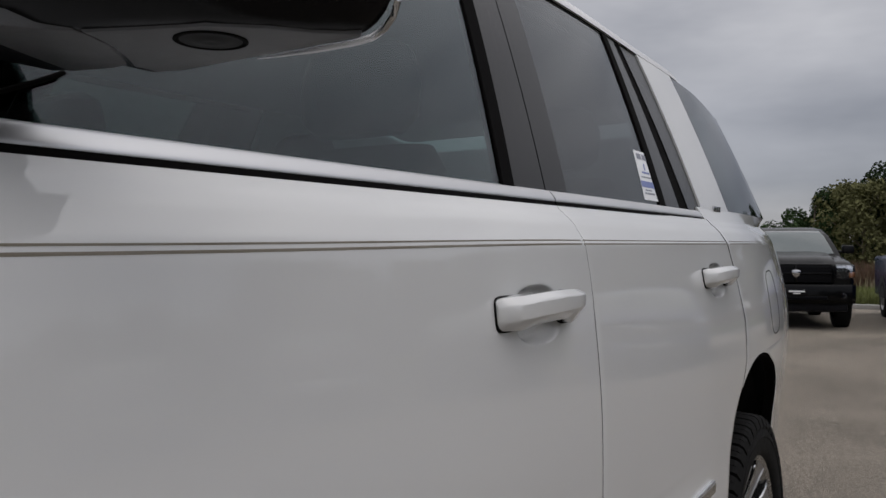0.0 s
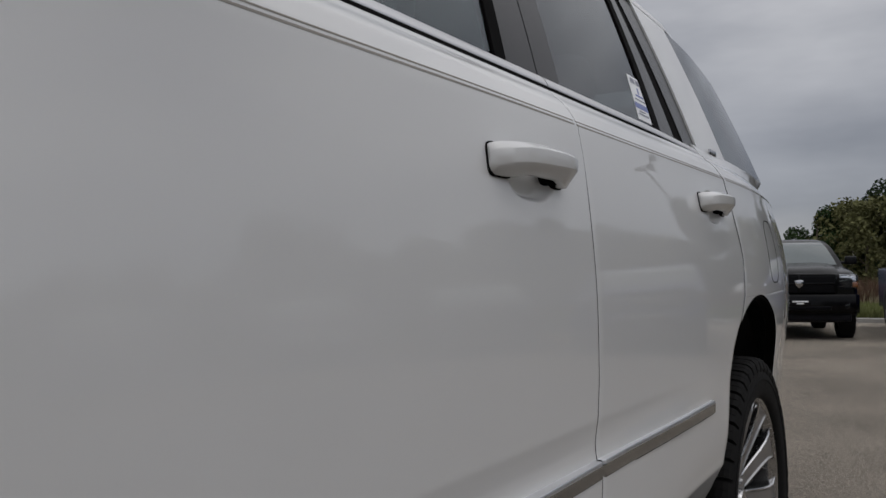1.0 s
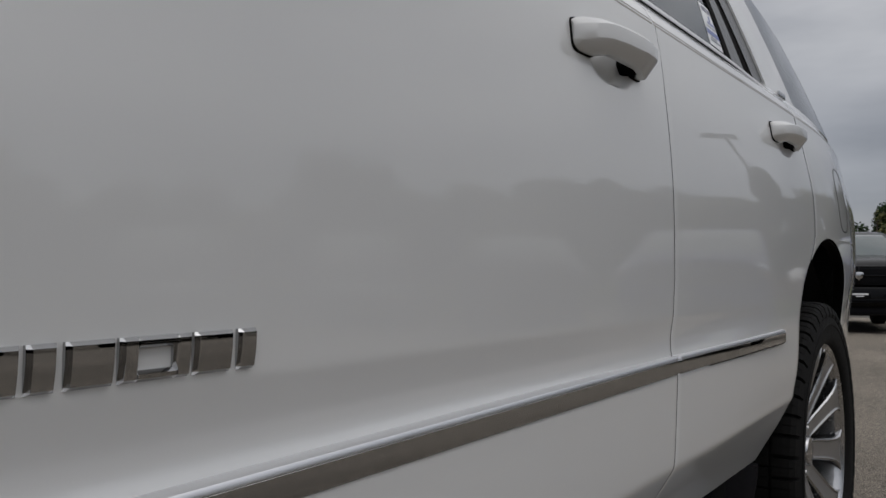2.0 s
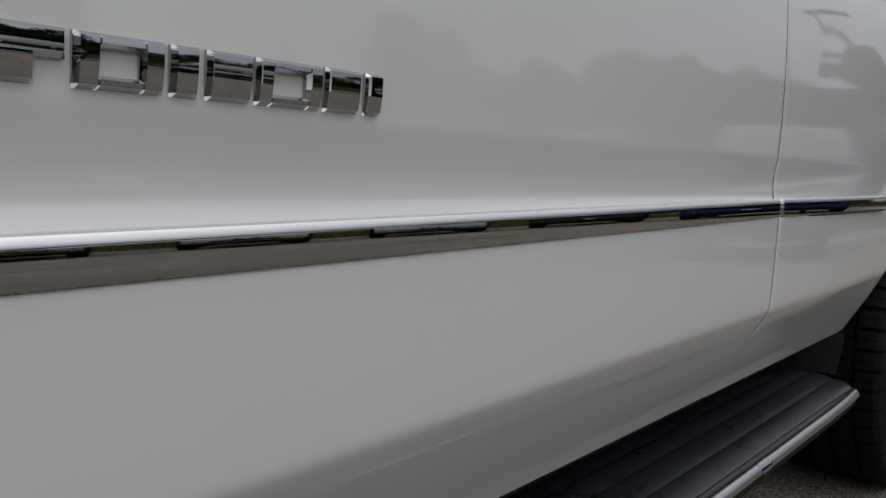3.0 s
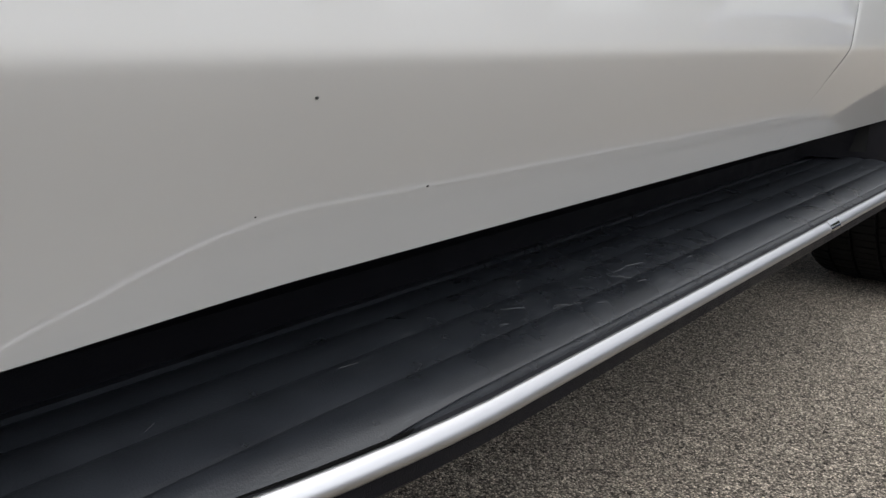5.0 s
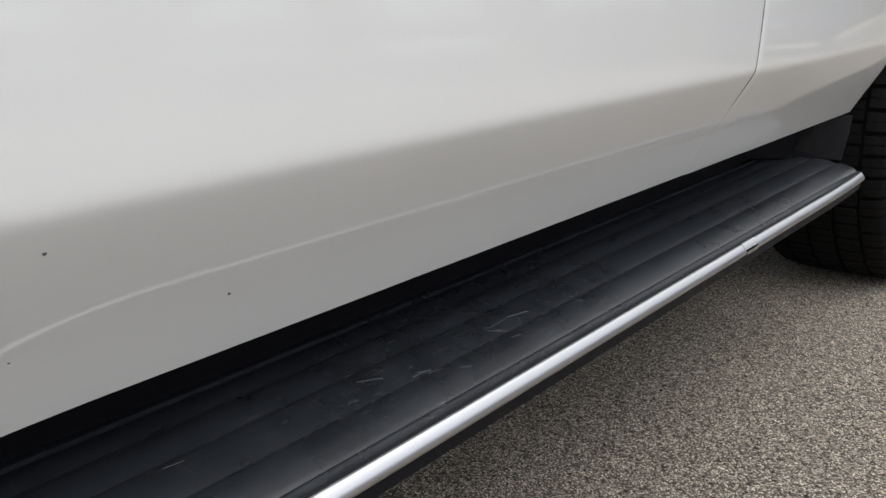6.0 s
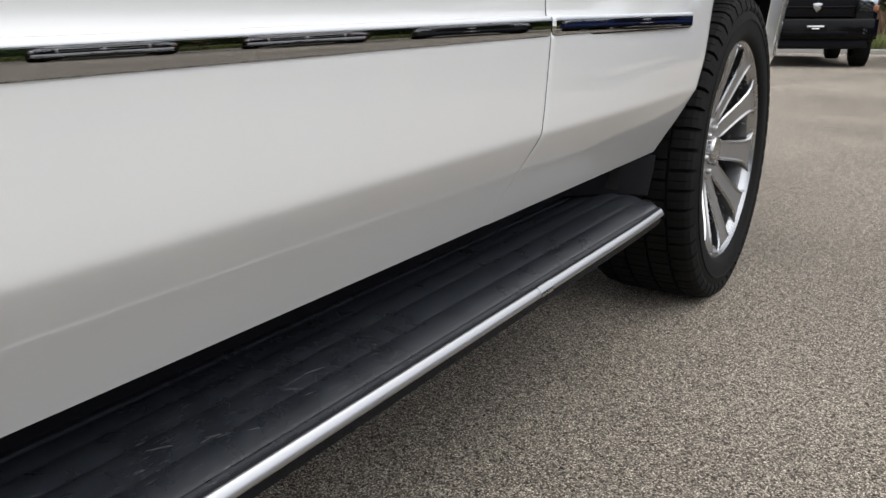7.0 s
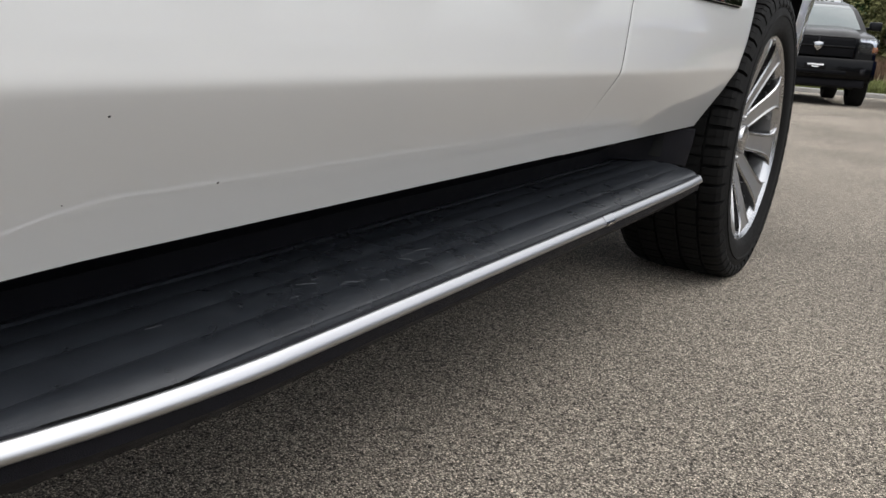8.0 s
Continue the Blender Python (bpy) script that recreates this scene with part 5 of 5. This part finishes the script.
for sx, sy in ((-0.52, 1.72), (-1.48, 1.72), (-0.52, 2.62), (-1.48, 2.62)):
    seat("car_seat", sx, sy)
bm = bmesh.new()
box(bm, -1.85, -0.15, 0.70, 1.05, 0.9, 1.27, 0.06, 3)
part("dashboard", bm, LEATHER, suv, "dark dashboard")
bm = bmesh.new()
rings = []
for k in range(25):
    a = 2 * math.pi * k / 24
    rings.append([(-0.52 + (0.185 + 0.015 * math.cos(b)) * math.cos(a), 1.16 + 0.06 * math.sin(a) + 0.015 * math.sin(b), 1.16 + (0.185 + 0.015 * math.cos(b)) * math.sin(a) * 0.9) for b in (2 * math.pi * q / 8 for q in range(8))])
part("steering_wheel", loft(bm, rings, cap=False), LEATHER, suv, "dark steering wheel")
part("headliner", box(bmesh.new(), -1.66, -0.34, 1.30, 3.40, 1.745, 1.760), HEADLINER, suv, "light grey headliner")
part("door_card", box(bmesh.new(), -0.20, -0.125, 0.8, 2.75, 1.0, 1.315, 0.01), LEATHER, suv, "dark inner door trim")
part("door_card", box(bmesh.new(), -1.875, -1.80, 0.8, 2.75, 1.0, 1.315, 0.01), LEATHER, suv, "dark inner door trim")

# ---- the parked row ----
def vehicle_paint(name, colour):
    return surface(name, colour, rough=0.22, coat=0.09, spread=0.05, scale=10, spec=0.1)


def rounded(half, z0, z1, y, r=0.08, n=4):
    """A section across a vehicle at y, with rounded upper corners."""
    ring = [(-half, y, z0), (-half, y, z1 - r)]
    ring += [(-half + r - r * math.cos(a), y, z1 - r + r * math.sin(a)) for a in (math.pi / 2 * k / n for k in range(1, n + 1))]
    ring += [(half - r + r * math.sin(a), y, z1 - r + r * math.cos(a)) for a in (math.pi / 2 * k / n for k in range(0, n))]
    return ring + [(half, y, z1 - r), (half, y, z0)]


def truck_wheel(parent, x, y, side):
    w = new("wheel")
    w.parent = parent
    bm = lathe(bmesh.new(), [(-0.13, 0.24), (-0.14, 0.34), (-0.12, 0.395), (-0.09, 0.405), (0.09, 0.405), (0.12, 0.395), (0.14, 0.34), (0.13, 0.24)], 40)
    part("tyre", bm, RUBBER, w, "black tyre")
    bm = lathe(bmesh.new(), [(0.02, 0.0), (0.04, 0.06), (0.05, 0.12), (0.10, 0.21), (0.132, 0.235), (0.128, 0.25), (-0.10, 0.245)], 40)
    part("rim", bm, WHEELGREY, w, "silver rim")
    for k in range(5):
        a = 2 * math.pi * k / 5
        bm = loft(bmesh.new(), [[(0.105 + 0.01 * q, r * math.cos(a) - t * math.sin(a), r * math.sin(a) + t * math.cos(a)) for q, r, t in ((0, rr, -0.03), (1, rr, -0.03), (1, rr, 0.03), (0, rr, 0.03))] for rr in (0.03, 0.13, 0.225)])
        part("spoke", bm, WHEELGREY, w)
    w.matrix_basis = Matrix.Translation((x, y, 0.40)) @ (Matrix() if side > 0 else TURN)


def pickup(name, paint, label, m, suv_back=False, bright=False):
    """A parked truck whose nose points to its own -y; the back is a bed or a closed wagon."""
    t = thing(name, label, "truck" if not suv_back else "car", m, "vehicles parked in a row along the grass")
    bm = bmesh.new()
    rings = [rounded(0.88, 0.52, 1.08, 0.06, 0.10), rounded(0.95, 0.48, 1.16, 0.16, 0.12), rounded(0.985, 0.46, 1.22, 0.45, 0.12), rounded(0.99, 0.46, 1.29, 1.0, 0.12), rounded(0.99, 0.46, 1.33, 1.5, 0.10),
             rounded(0.99, 0.46, 1.33, 3.8, 0.08), rounded(0.99, 0.48, 1.33, 5.4, 0.06), rounded(0.96, 0.52, 1.32, 5.55, 0.06)]
    part("body", loft(bm, rings), paint, t)
    bm = bmesh.new()
    rings = []
    for y, half, z in ((0.10, 0.66, 1.13), (0.20, 0.70, 1.20), (0.5, 0.72, 1.265), (1.0, 0.73, 1.33), (1.42, 0.74, 1.365)):
        rings.append([(-half, y, z - 0.05), (-half * 0.9, y, z + 0.015), (-half * 0.55, y, z + 0.035), (0, y, z + 0.028), (half * 0.55, y, z + 0.035), (half * 0.9, y, z + 0.015), (half, y, z - 0.05)])
    part("bonnet", loft(bm, rings), paint, t)
    bm = bmesh.new()
    cab_end = 5.35 if suv_back else 3.95
    levels = [(1.28, 1.32, cab_end + 0.05, 0.955), (1.50, 1.64, cab_end - 0.02, 0.90), (1.72, 1.98, cab_end - 0.10, 0.82), (1.84, 2.24, cab_end - 0.18, 0.74), (1.90, 2.55, cab_end - 0.40, 0.62)]
    rings = []
    for z, yf, yb, half in levels:
        rings.append([(-half, yf + 0.10, z), (-half * 0.6, yf + 0.01, z), (0, yf - 0.03, z), (half * 0.6, yf + 0.01, z), (half, yf + 0.10, z), (half, yb, z), (0, yb + 0.02, z), (-half, yb, z)])
    part("cab", loft(bm, rings), paint, t, sharp=40)
    bm = bmesh.new()
    rings = []
    for z, yf, half in ((1.355, 1.430, 0.84), (1.50, 1.632, 0.80), (1.72, 1.972, 0.73), (1.82, 2.185, 0.67)):
        rings.append([(-half, yf + 0.068, z), (-half * 0.6, yf - 0.012, z), (0, yf - 0.048, z), (half * 0.6, yf - 0.012, z), (half, yf + 0.068, z), (half, yf + 0.085, z), (0, yf - 0.02, z), (-half, yf + 0.085, z)])
    part("windscreen", loft(bm, rings), TRUCKGLASS, t, "dark reflecting windscreen")
    for s in (-1, 1):
        for a, b in ((2.05, 2.85), (2.93, 3.75)) + (((3.85, 5.0),) if suv_back else ()):
            bm = bmesh.new()
            rings = [[(s * (0.958 - (z - 1.28) * 0.235), y, z), (s * (0.972 - (z - 1.28) * 0.235), y, z)] for y, z in ((a, 1.37), (b, 1.37), (b - 0.05, 1.70), (a + (0.30 if a < 2.5 else 0.04), 1.70))]
            vs = [[bm.verts.new(p) for p in r] for r in rings]
            bm.faces.new([v[1] for v in vs]), bm.faces.new([v[0] for v in vs][::-1])
            for i in range(4):
                j = (i + 1) % 4
                bm.faces.new((vs[i][0], vs[j][0], vs[j][1], vs[i][1]))
            part("side_window", bm, TRUCKGLASS, t)
        # mirror on its arm
        bm = box(bmesh.new(), *sorted((s * 1.02, s * 1.23)), 1.72, 1.82, 1.36, 1.52, 0.03, 3)
        box(bm, *sorted((s * 0.90, s * 1.06)), 1.76, 1.80, 1.37, 1.42, 0.01)
        part("mirror", bm, GLOSSBLACK, t, "black door mirror")
        lamp = part("headlight", box(bmesh.new(), *sorted((s * 0.63, s * 0.955)), 0.03, 0.30, 0.90, 1.15, 0.035, 3), LENS, t, "clear headlight with bright reflector")
        bm = box(bmesh.new(), *sorted((s * 0.66, s * 0.92)), 0.075, 0.26, 0.92, 1.125, 0.02)
        part("reflector", bm, SATIN, lamp)
        part("turn_signal", box(bmesh.new(), *sorted((s * 0.86, s * 0.935)), 0.045, 0.2, 0.93, 1.02, 0.008), AMBER, lamp)
        part("fog_lamp", lathe_y(s * 0.76, -0.055, 0.605, 0.048), LENS, t, "small clear fog lamp")
        for y in (0.95, 4.35):
            truck_wheel(t, s * 0.86, y, s)
            bm = bmesh.new()
            arc = [(y + 0.47 * math.cos(a), 0.42 + 0.47 * math.sin(a)) for a in (math.pi * k / 14 for k in range(15))]
            loft(bm, [[(s * 0.70, p, q) for p, q in arc], [(s * 0.994, p, q) for p, q in arc]], cap=True)
            part("wheel_arch", bm, UNDERSIDE, t)
    # nose: framed grille with a cross, bumper, lower intake
    bm = box(bmesh.new(), -0.62, 0.62, -0.005, 0.10, 0.80, 1.175, 0.045, 3)
    part("grille_surround", bm, paint if not bright else CHROME, t)
    bm = box(bmesh.new(), -0.575, 0.575, -0.018, 0.02, 0.825, 1.15, 0.035, 3)
    part("grille", bm, GRILLE, t, "black mesh grille")
    bm = box(bmesh.new(), -0.58, 0.58, -0.040, -0.012, 0.975, 1.010, 0.008)
    box(bm, -0.022, 0.022, -0.036, -0.014, 0.83, 1.145, 0.008)
    part("grille_bar", bm, paint if not bright else CHROME, t)
    for k in range(6):
        z = 0.845 + 0.048 * k
        part("grille_slat", box(bmesh.new(), -0.56, 0.56, -0.026, -0.016, z, z + 0.008), GLOSSBLACK, t)
    bm = bmesh.new()
    rings = [[(x * k, y, 0.995 + z * k) for x, z in ((-0.075, 0.05), (-0.03, 0.062), (0.03, 0.062), (0.075, 0.05), (0.055, -0.03), (0.0, -0.085), (-0.055, -0.03))] for y, k in ((-0.036, 1.0), (-0.050, 1.0), (-0.058, 0.7))]
    part("emblem", loft(bm, rings), CHROME, t, "plain bright emblem")
    bm = bmesh.new()
    rings = []
    for x, y0 in ((-0.985, 0.16), (-0.90, 0.0), (-0.6, -0.07), (0.0, -0.10), (0.6, -0.07), (0.90, 0.0), (0.985, 0.16)):
        rings.append([(x, y0, 0.80), (x, y0 - 0.02, 0.76), (x, y0, 0.53), (x, y0 + 0.05, 0.47), (x, y0 + 0.3, 0.47), (x, y0 + 0.3, 0.80)])
    part("bumper", loft(bm, rings), paint if not bright else CHROME, t)
    part("lower_intake", box(bmesh.new(), -0.50, 0.50, -0.112, 0.0, 0.535, 0.600, 0.015), GRILLE, t)
    part("air_dam", box(bmesh.new(), -0.84, 0.84, 0.06, 0.25, 0.33, 0.475, 0.03), PLASTIC, t)
    plate = part("front_plate", box(bmesh.new(), -0.17, 0.17, -0.128, -0.112, 0.615, 0.715, 0.005), GLOSSBLACK, t, "dark dealer plate with white bars")
    part("plate_bar", box(bmesh.new(), -0.13, 0.13, -0.131, -0.127, 0.668, 0.694, 0.002), PAPER, plate)
    part("plate_bar", box(bmesh.new(), -0.06, 0.06, -0.131, -0.127, 0.635, 0.655, 0.002), PAPER, plate)
    if not suv_back:
        part("bed_cover", box(bmesh.new(), -0.84, 0.84, 4.02, 5.45, 1.32, 1.345, 0.01), PLASTIC, t)
    part("rear_bumper", box(bmesh.new(), -0.94, 0.94, 5.5, 5.72, 0.52, 0.74, 0.04, 3), CHROME, t)
    part("underbody", box(bmesh.new(), -0.72, 0.72, 0.3, 5.4, 0.30, 0.50), UNDERSIDE, t)
    return t


def lathe_y(x, y, z, r):
    """A short round lamp facing -y."""
    bm = lathe(bmesh.new(), [(0.0, 0.0), (0.004, r * 0.7), (0.010, r), (0.04, r), (0.04, 0.0)], 20)
    bmesh.ops.transform(bm, matrix=Matrix.Translation((x, y, z)) @ Matrix.Rotation(math.pi / 2, 4, "Z"), verts=bm.verts)
    return bm


TRUCKGLASS = surface("vehicle_dark_glass", (0.085, 0.105, 0.105), rough=0.03, spread=0.1, ior=1.55, spec=0.7)
GRILLE = surface("black_grille", (0.004, 0.004, 0.005), rough=0.4, spread=0.2, spec=0.07)
BLACK = vehicle_paint("black_vehicle_paint", (0.002, 0.002, 0.0023))
BLUE = vehicle_paint("dark_blue_vehicle_paint", (0.006, 0.014, 0.062))
GREY = vehicle_paint("grey_vehicle_paint", (0.022, 0.023, 0.025))
MAROON = vehicle_paint("maroon_vehicle_paint", (0.020, 0.006, 0.007))
SILVER = vehicle_paint("charcoal_vehicle_paint", (0.012, 0.012, 0.013))


def parked(x, y, heading):
    return Matrix.Translation((x, y, 0)) @ Matrix.Rotation(radians(heading), 4, "Z")


pickup("pickup_truck", BLACK, "black pickup truck with a dark grille parked by the grass", parked(-1.87, 15.98, 15))
pickup("pickup_truck", BLUE, "dark blue pickup truck parked beside a black one", parked(1.06, 16.4, 12))
pickup("pickup_truck", BLUE, "dark blue pickup truck parked in the row", parked(3.6, 11.8, -17))
pickup("parked_suv", GREY, "dark charcoal SUV parked in the row", parked(6.45, 12.3, -32), suv_back=True)
pickup("pickup_truck", MAROON, "dark maroon pickup truck parked in the row", parked(8.2, 10.3, -44), bright=True)
pickup("pickup_truck", BLACK, "black pickup truck with a bright grille in the row", parked(9.4, 7.6, -55), bright=True)
pickup("parked_suv", GREY, "dark charcoal SUV with a bright grille in the row", parked(10.2, 4.6, -66), suv_back=True, bright=True)
pickup("pickup_truck", SILVER, "near-black pickup truck parked in the row", parked(10.7, 1.4, -78))

# ---- lamp post ----
post = thing("street_lamp", "tall dark parking-lot lamp with two short flat heads", "lamp post", Matrix.Translation((7.1, 27.4, 0)))
bm = tube(bmesh.new(), [(0, 0, 0.0), (0, 0, 0.6)], 0.27, 20)
part("footing", bm, CONCRETE, post, "round concrete footing")
part("pole", tube(bmesh.new(), [(0, 0, 0.6), (0, 0, 4.0), (0, 0, 7.6)], 0.08, 14, radii=[0.07, 0.06, 0.055]), BRONZE, post)
part("arm", tube(bmesh.new(), [(-0.16, 0, 7.5), (0.16, 0, 7.5)], 0.035, 10), BRONZE, post)
for s in (-1, 1):
    part("lamp_head", box(bmesh.new(), *sorted((s * 0.12, s * 0.42)), -0.18, 0.18, 7.44, 7.58, 0.03), GLOSSBLACK, post, "flat dark lamp head")

# ---- trees ----
def tree(name, label, leaf, height, spread, seed, leaves=2600, bare=False):
    rnd = random.Random(seed)
    t = thing(name, label, "tree", group="trees behind the parking lot")
    bm = bmesh.new()
    trunk = [(0, 0, -0.2), (rnd.uniform(-.1, .1), rnd.uniform(-.1, .1), height * 0.25), (rnd.uniform(-.25, .25), rnd.uniform(-.25, .25), height * 0.55), (rnd.uniform(-.4, .4), rnd.uniform(-.4, .4), height * 0.85)]
    tube(bm, trunk, 0.1, 8, radii=[height * 0.030, height * 0.022, height * 0.014, height * 0.004])
    part("trunk", bm, BARK, t, "grey trunk")
    clumps = []
    for k in range(11):
        a = rnd.uniform(0, 2 * math.pi)
        h = rnd.uniform(0.22, 0.95)
        reach = spread * (0.30 + 0.75 * math.sin(math.pi * min(1, 0.12 + h * 0.85))) * rnd.uniform(0.45, 1.0)
        tip = Vector((reach * math.cos(a), reach * math.sin(a), height * h))
        base = Vector((0, 0, height * max(0.12, h - 0.28)))
        limb = bmesh.new()
        tube(limb, [base, base.lerp(tip, 0.5) + Vector((0, 0, 0.15)), tip], 0.05, 6, radii=[height * 0.010, height * 0.006, height * 0.002])
        part("limb", limb, BARK, t)
        clumps.append((tip, rnd.uniform(0.28, 0.50) * spread))
    for k in range(16):
        a, h = rnd.uniform(0, 2 * math.pi), rnd.uniform(0.10, 0.92)
        reach = spread * math.sin(math.pi * min(1, 0.15 + h * 0.8)) * rnd.uniform(0.1, 0.85)
        clumps.append((Vector((reach * math.cos(a), reach * math.sin(a), height * h)), rnd.uniform(0.20, 0.40) * spread))
    verts, faces = [], []
    for q in range(leaves):
        c, r = rnd.choice(clumps)
        d = Vector((rnd.gauss(0, 1), rnd.gauss(0, 1), rnd.gauss(0, 0.8))).normalized()
        p = c + d * r * rnd.uniform(0.25, 1.0) ** 0.5
        n = Vector((rnd.gauss(0, 1), rnd.gauss(0, 1), rnd.gauss(0.5, 1))).normalized()
        u = n.orthogonal().normalized()
        u = Matrix.Rotation(rnd.uniform(0, 6.28), 3, n) @ u
        v = n.cross(u)
        s = rnd.uniform(0.06, 0.14) * (0.6 + height * 0.09)
        i = len(verts)
        verts += [p - u * s, p + v * s * 0.55 + n * s * 0.2, p + u * s, p - v * s * 0.55 + n * s * 0.15]
        faces.append((i, i + 1, i + 2, i + 3))
    me = bpy.data.meshes.new("crown")
    me.from_pydata([tuple(v) for v in verts], [], faces)
    me.materials.append(leaf)
    crown = new("crown", me)
    crown.parent = t
    tagged(crown, "uneven leafy crown")
    return t


KINDS = [tree("tree", "broad green leafy tree at the lot's edge", LEAF, 6.0, 2.5, 1, 13000), tree("tree", "dark green rounded tree at the lot's edge", LEAFDARK, 7.2, 2.7, 2, 14000),
         tree("tree", "pale green tree with turning leaves", LEAFPALE, 5.2, 2.1, 3, 7000), tree("tree", "low bushy green tree", LEAF, 3.6, 2.4, 4, 9000)]
rnd = random.Random(11)
# (x, y, kind, size): the ones seen past the row first, then the belt round the lot
SPOTS = [(-8.6, 47, 3, 0.55), (-5.2, 44, 0, 0.80), (-4.0, 44, 2, 0.95), (-2.8, 41, 2, 0.90), (-1.2, 42, 1, 0.74), (1.0, 40, 1, 0.86), (3.4, 41, 0, 1.05), (6.0, 39, 2, 1.2), (8.6, 37, 1, 1.05), (-13.5, 60, 3, 0.9), (-20, 62, 0, 0.7)]
for k in range(26):
    a = radians(72 - 4.6 * k)
    rr = 40 + rnd.uniform(-4, 6)
    SPOTS.append((rr * math.cos(a), rr * math.sin(a) + 2, rnd.choice((0, 0, 1, 1, 2, 3)), rnd.uniform(0.7, 1.25)))
# a closed hedge of far trees stands behind them
far = random.Random(23)
HEDGE = []
for k in range(60):
    a = radians(74 - 2.05 * k + far.uniform(-0.5, 0.5))
    rr = 52 + far.uniform(-3, 5)
    HEDGE.append((rr * math.cos(a), rr * math.sin(a) + 2, far.choice((0, 1, 1, 3, 3)), far.uniform(0.85, 1.15) * (1.0 + 0.35 * math.sin(5.0 * a) ** 2)))
used = set()
for x, y, kind, size in SPOTS + HEDGE:
    m = Matrix.Translation((x, y, -0.06)) @ Matrix.Rotation(rnd.uniform(0, 6.28), 4, "Z") @ Matrix.Scale(size, 4)
    if kind in used:
        o = copy_thing(KINDS[kind], m)
        o.matrix_basis = m
    else:
        KINDS[kind].matrix_basis = m
        used.add(kind)


# ---- grass and weeds past the kerb ----
def blades(name, label, mat, count, area, tall, seed, wide=0.012):
    rnd = random.Random(seed)
    verts, faces = [], []
    for q in range(count):
        x, y = area(rnd)
        h = tall * rnd.uniform(0.5, 1.25)
        a = rnd.uniform(0, 6.28)
        dx, dy = math.cos(a) * wide * rnd.uniform(0.6, 1.5), math.sin(a) * wide * rnd.uniform(0.6, 1.5)
        lx, ly = rnd.gauss(0, 0.22) * h, rnd.gauss(0, 0.22) * h
        i = len(verts)
        verts += [(x - dx, y - dy, -0.07), (x + dx, y + dy, -0.07), (x + lx * 0.4 + dx * 0.7, y + ly * 0.4 + dy * 0.7, h * 0.6), (x + lx * 0.4 - dx * 0.7, y + ly * 0.4 - dy * 0.7, h * 0.6), (x + lx, y + ly, h)]
        faces += [(i, i + 1, i + 2, i + 3), (i + 3, i + 2, i + 4)]
    me = bpy.data.meshes.new(name)
    me.from_pydata(verts, [], faces)
    me.materials.append(mat)
    return tagged(new(name, me), label, "grass" if mat is GREEN else "weeds", kind="stuff")


blades("grass", "green grass along the kerb", GREEN, 48000, lambda r: (r.uniform(-12, 8), 23.7 + abs(r.gauss(0, 5.0)) + 0.02), 0.36, 1, 0.020)
blades("weeds", "tall brown weeds behind the grass", REED, 16000, lambda r: (r.uniform(-12, 10), 33.0 + abs(r.gauss(0, 2.5))), 1.05, 2, 0.02)
blades("weeds", "pale feathery seed heads among the weeds", FLUFF, 250, lambda r: (r.gauss(-0.6, 1.2), 31.5 + abs(r.gauss(0, 0.8))), 0.8, 3, 0.02)


def round_area(r):
    a = radians(r.uniform(-25, 68))
    d = 21.5 + abs(r.gauss(0, 3.0))
    return d * math.cos(a) - 1.0, d * math.sin(a) + 4.0


blades("grass", "green grass round the lot", GREEN, 30000, round_area, 0.75, 5, 0.035)
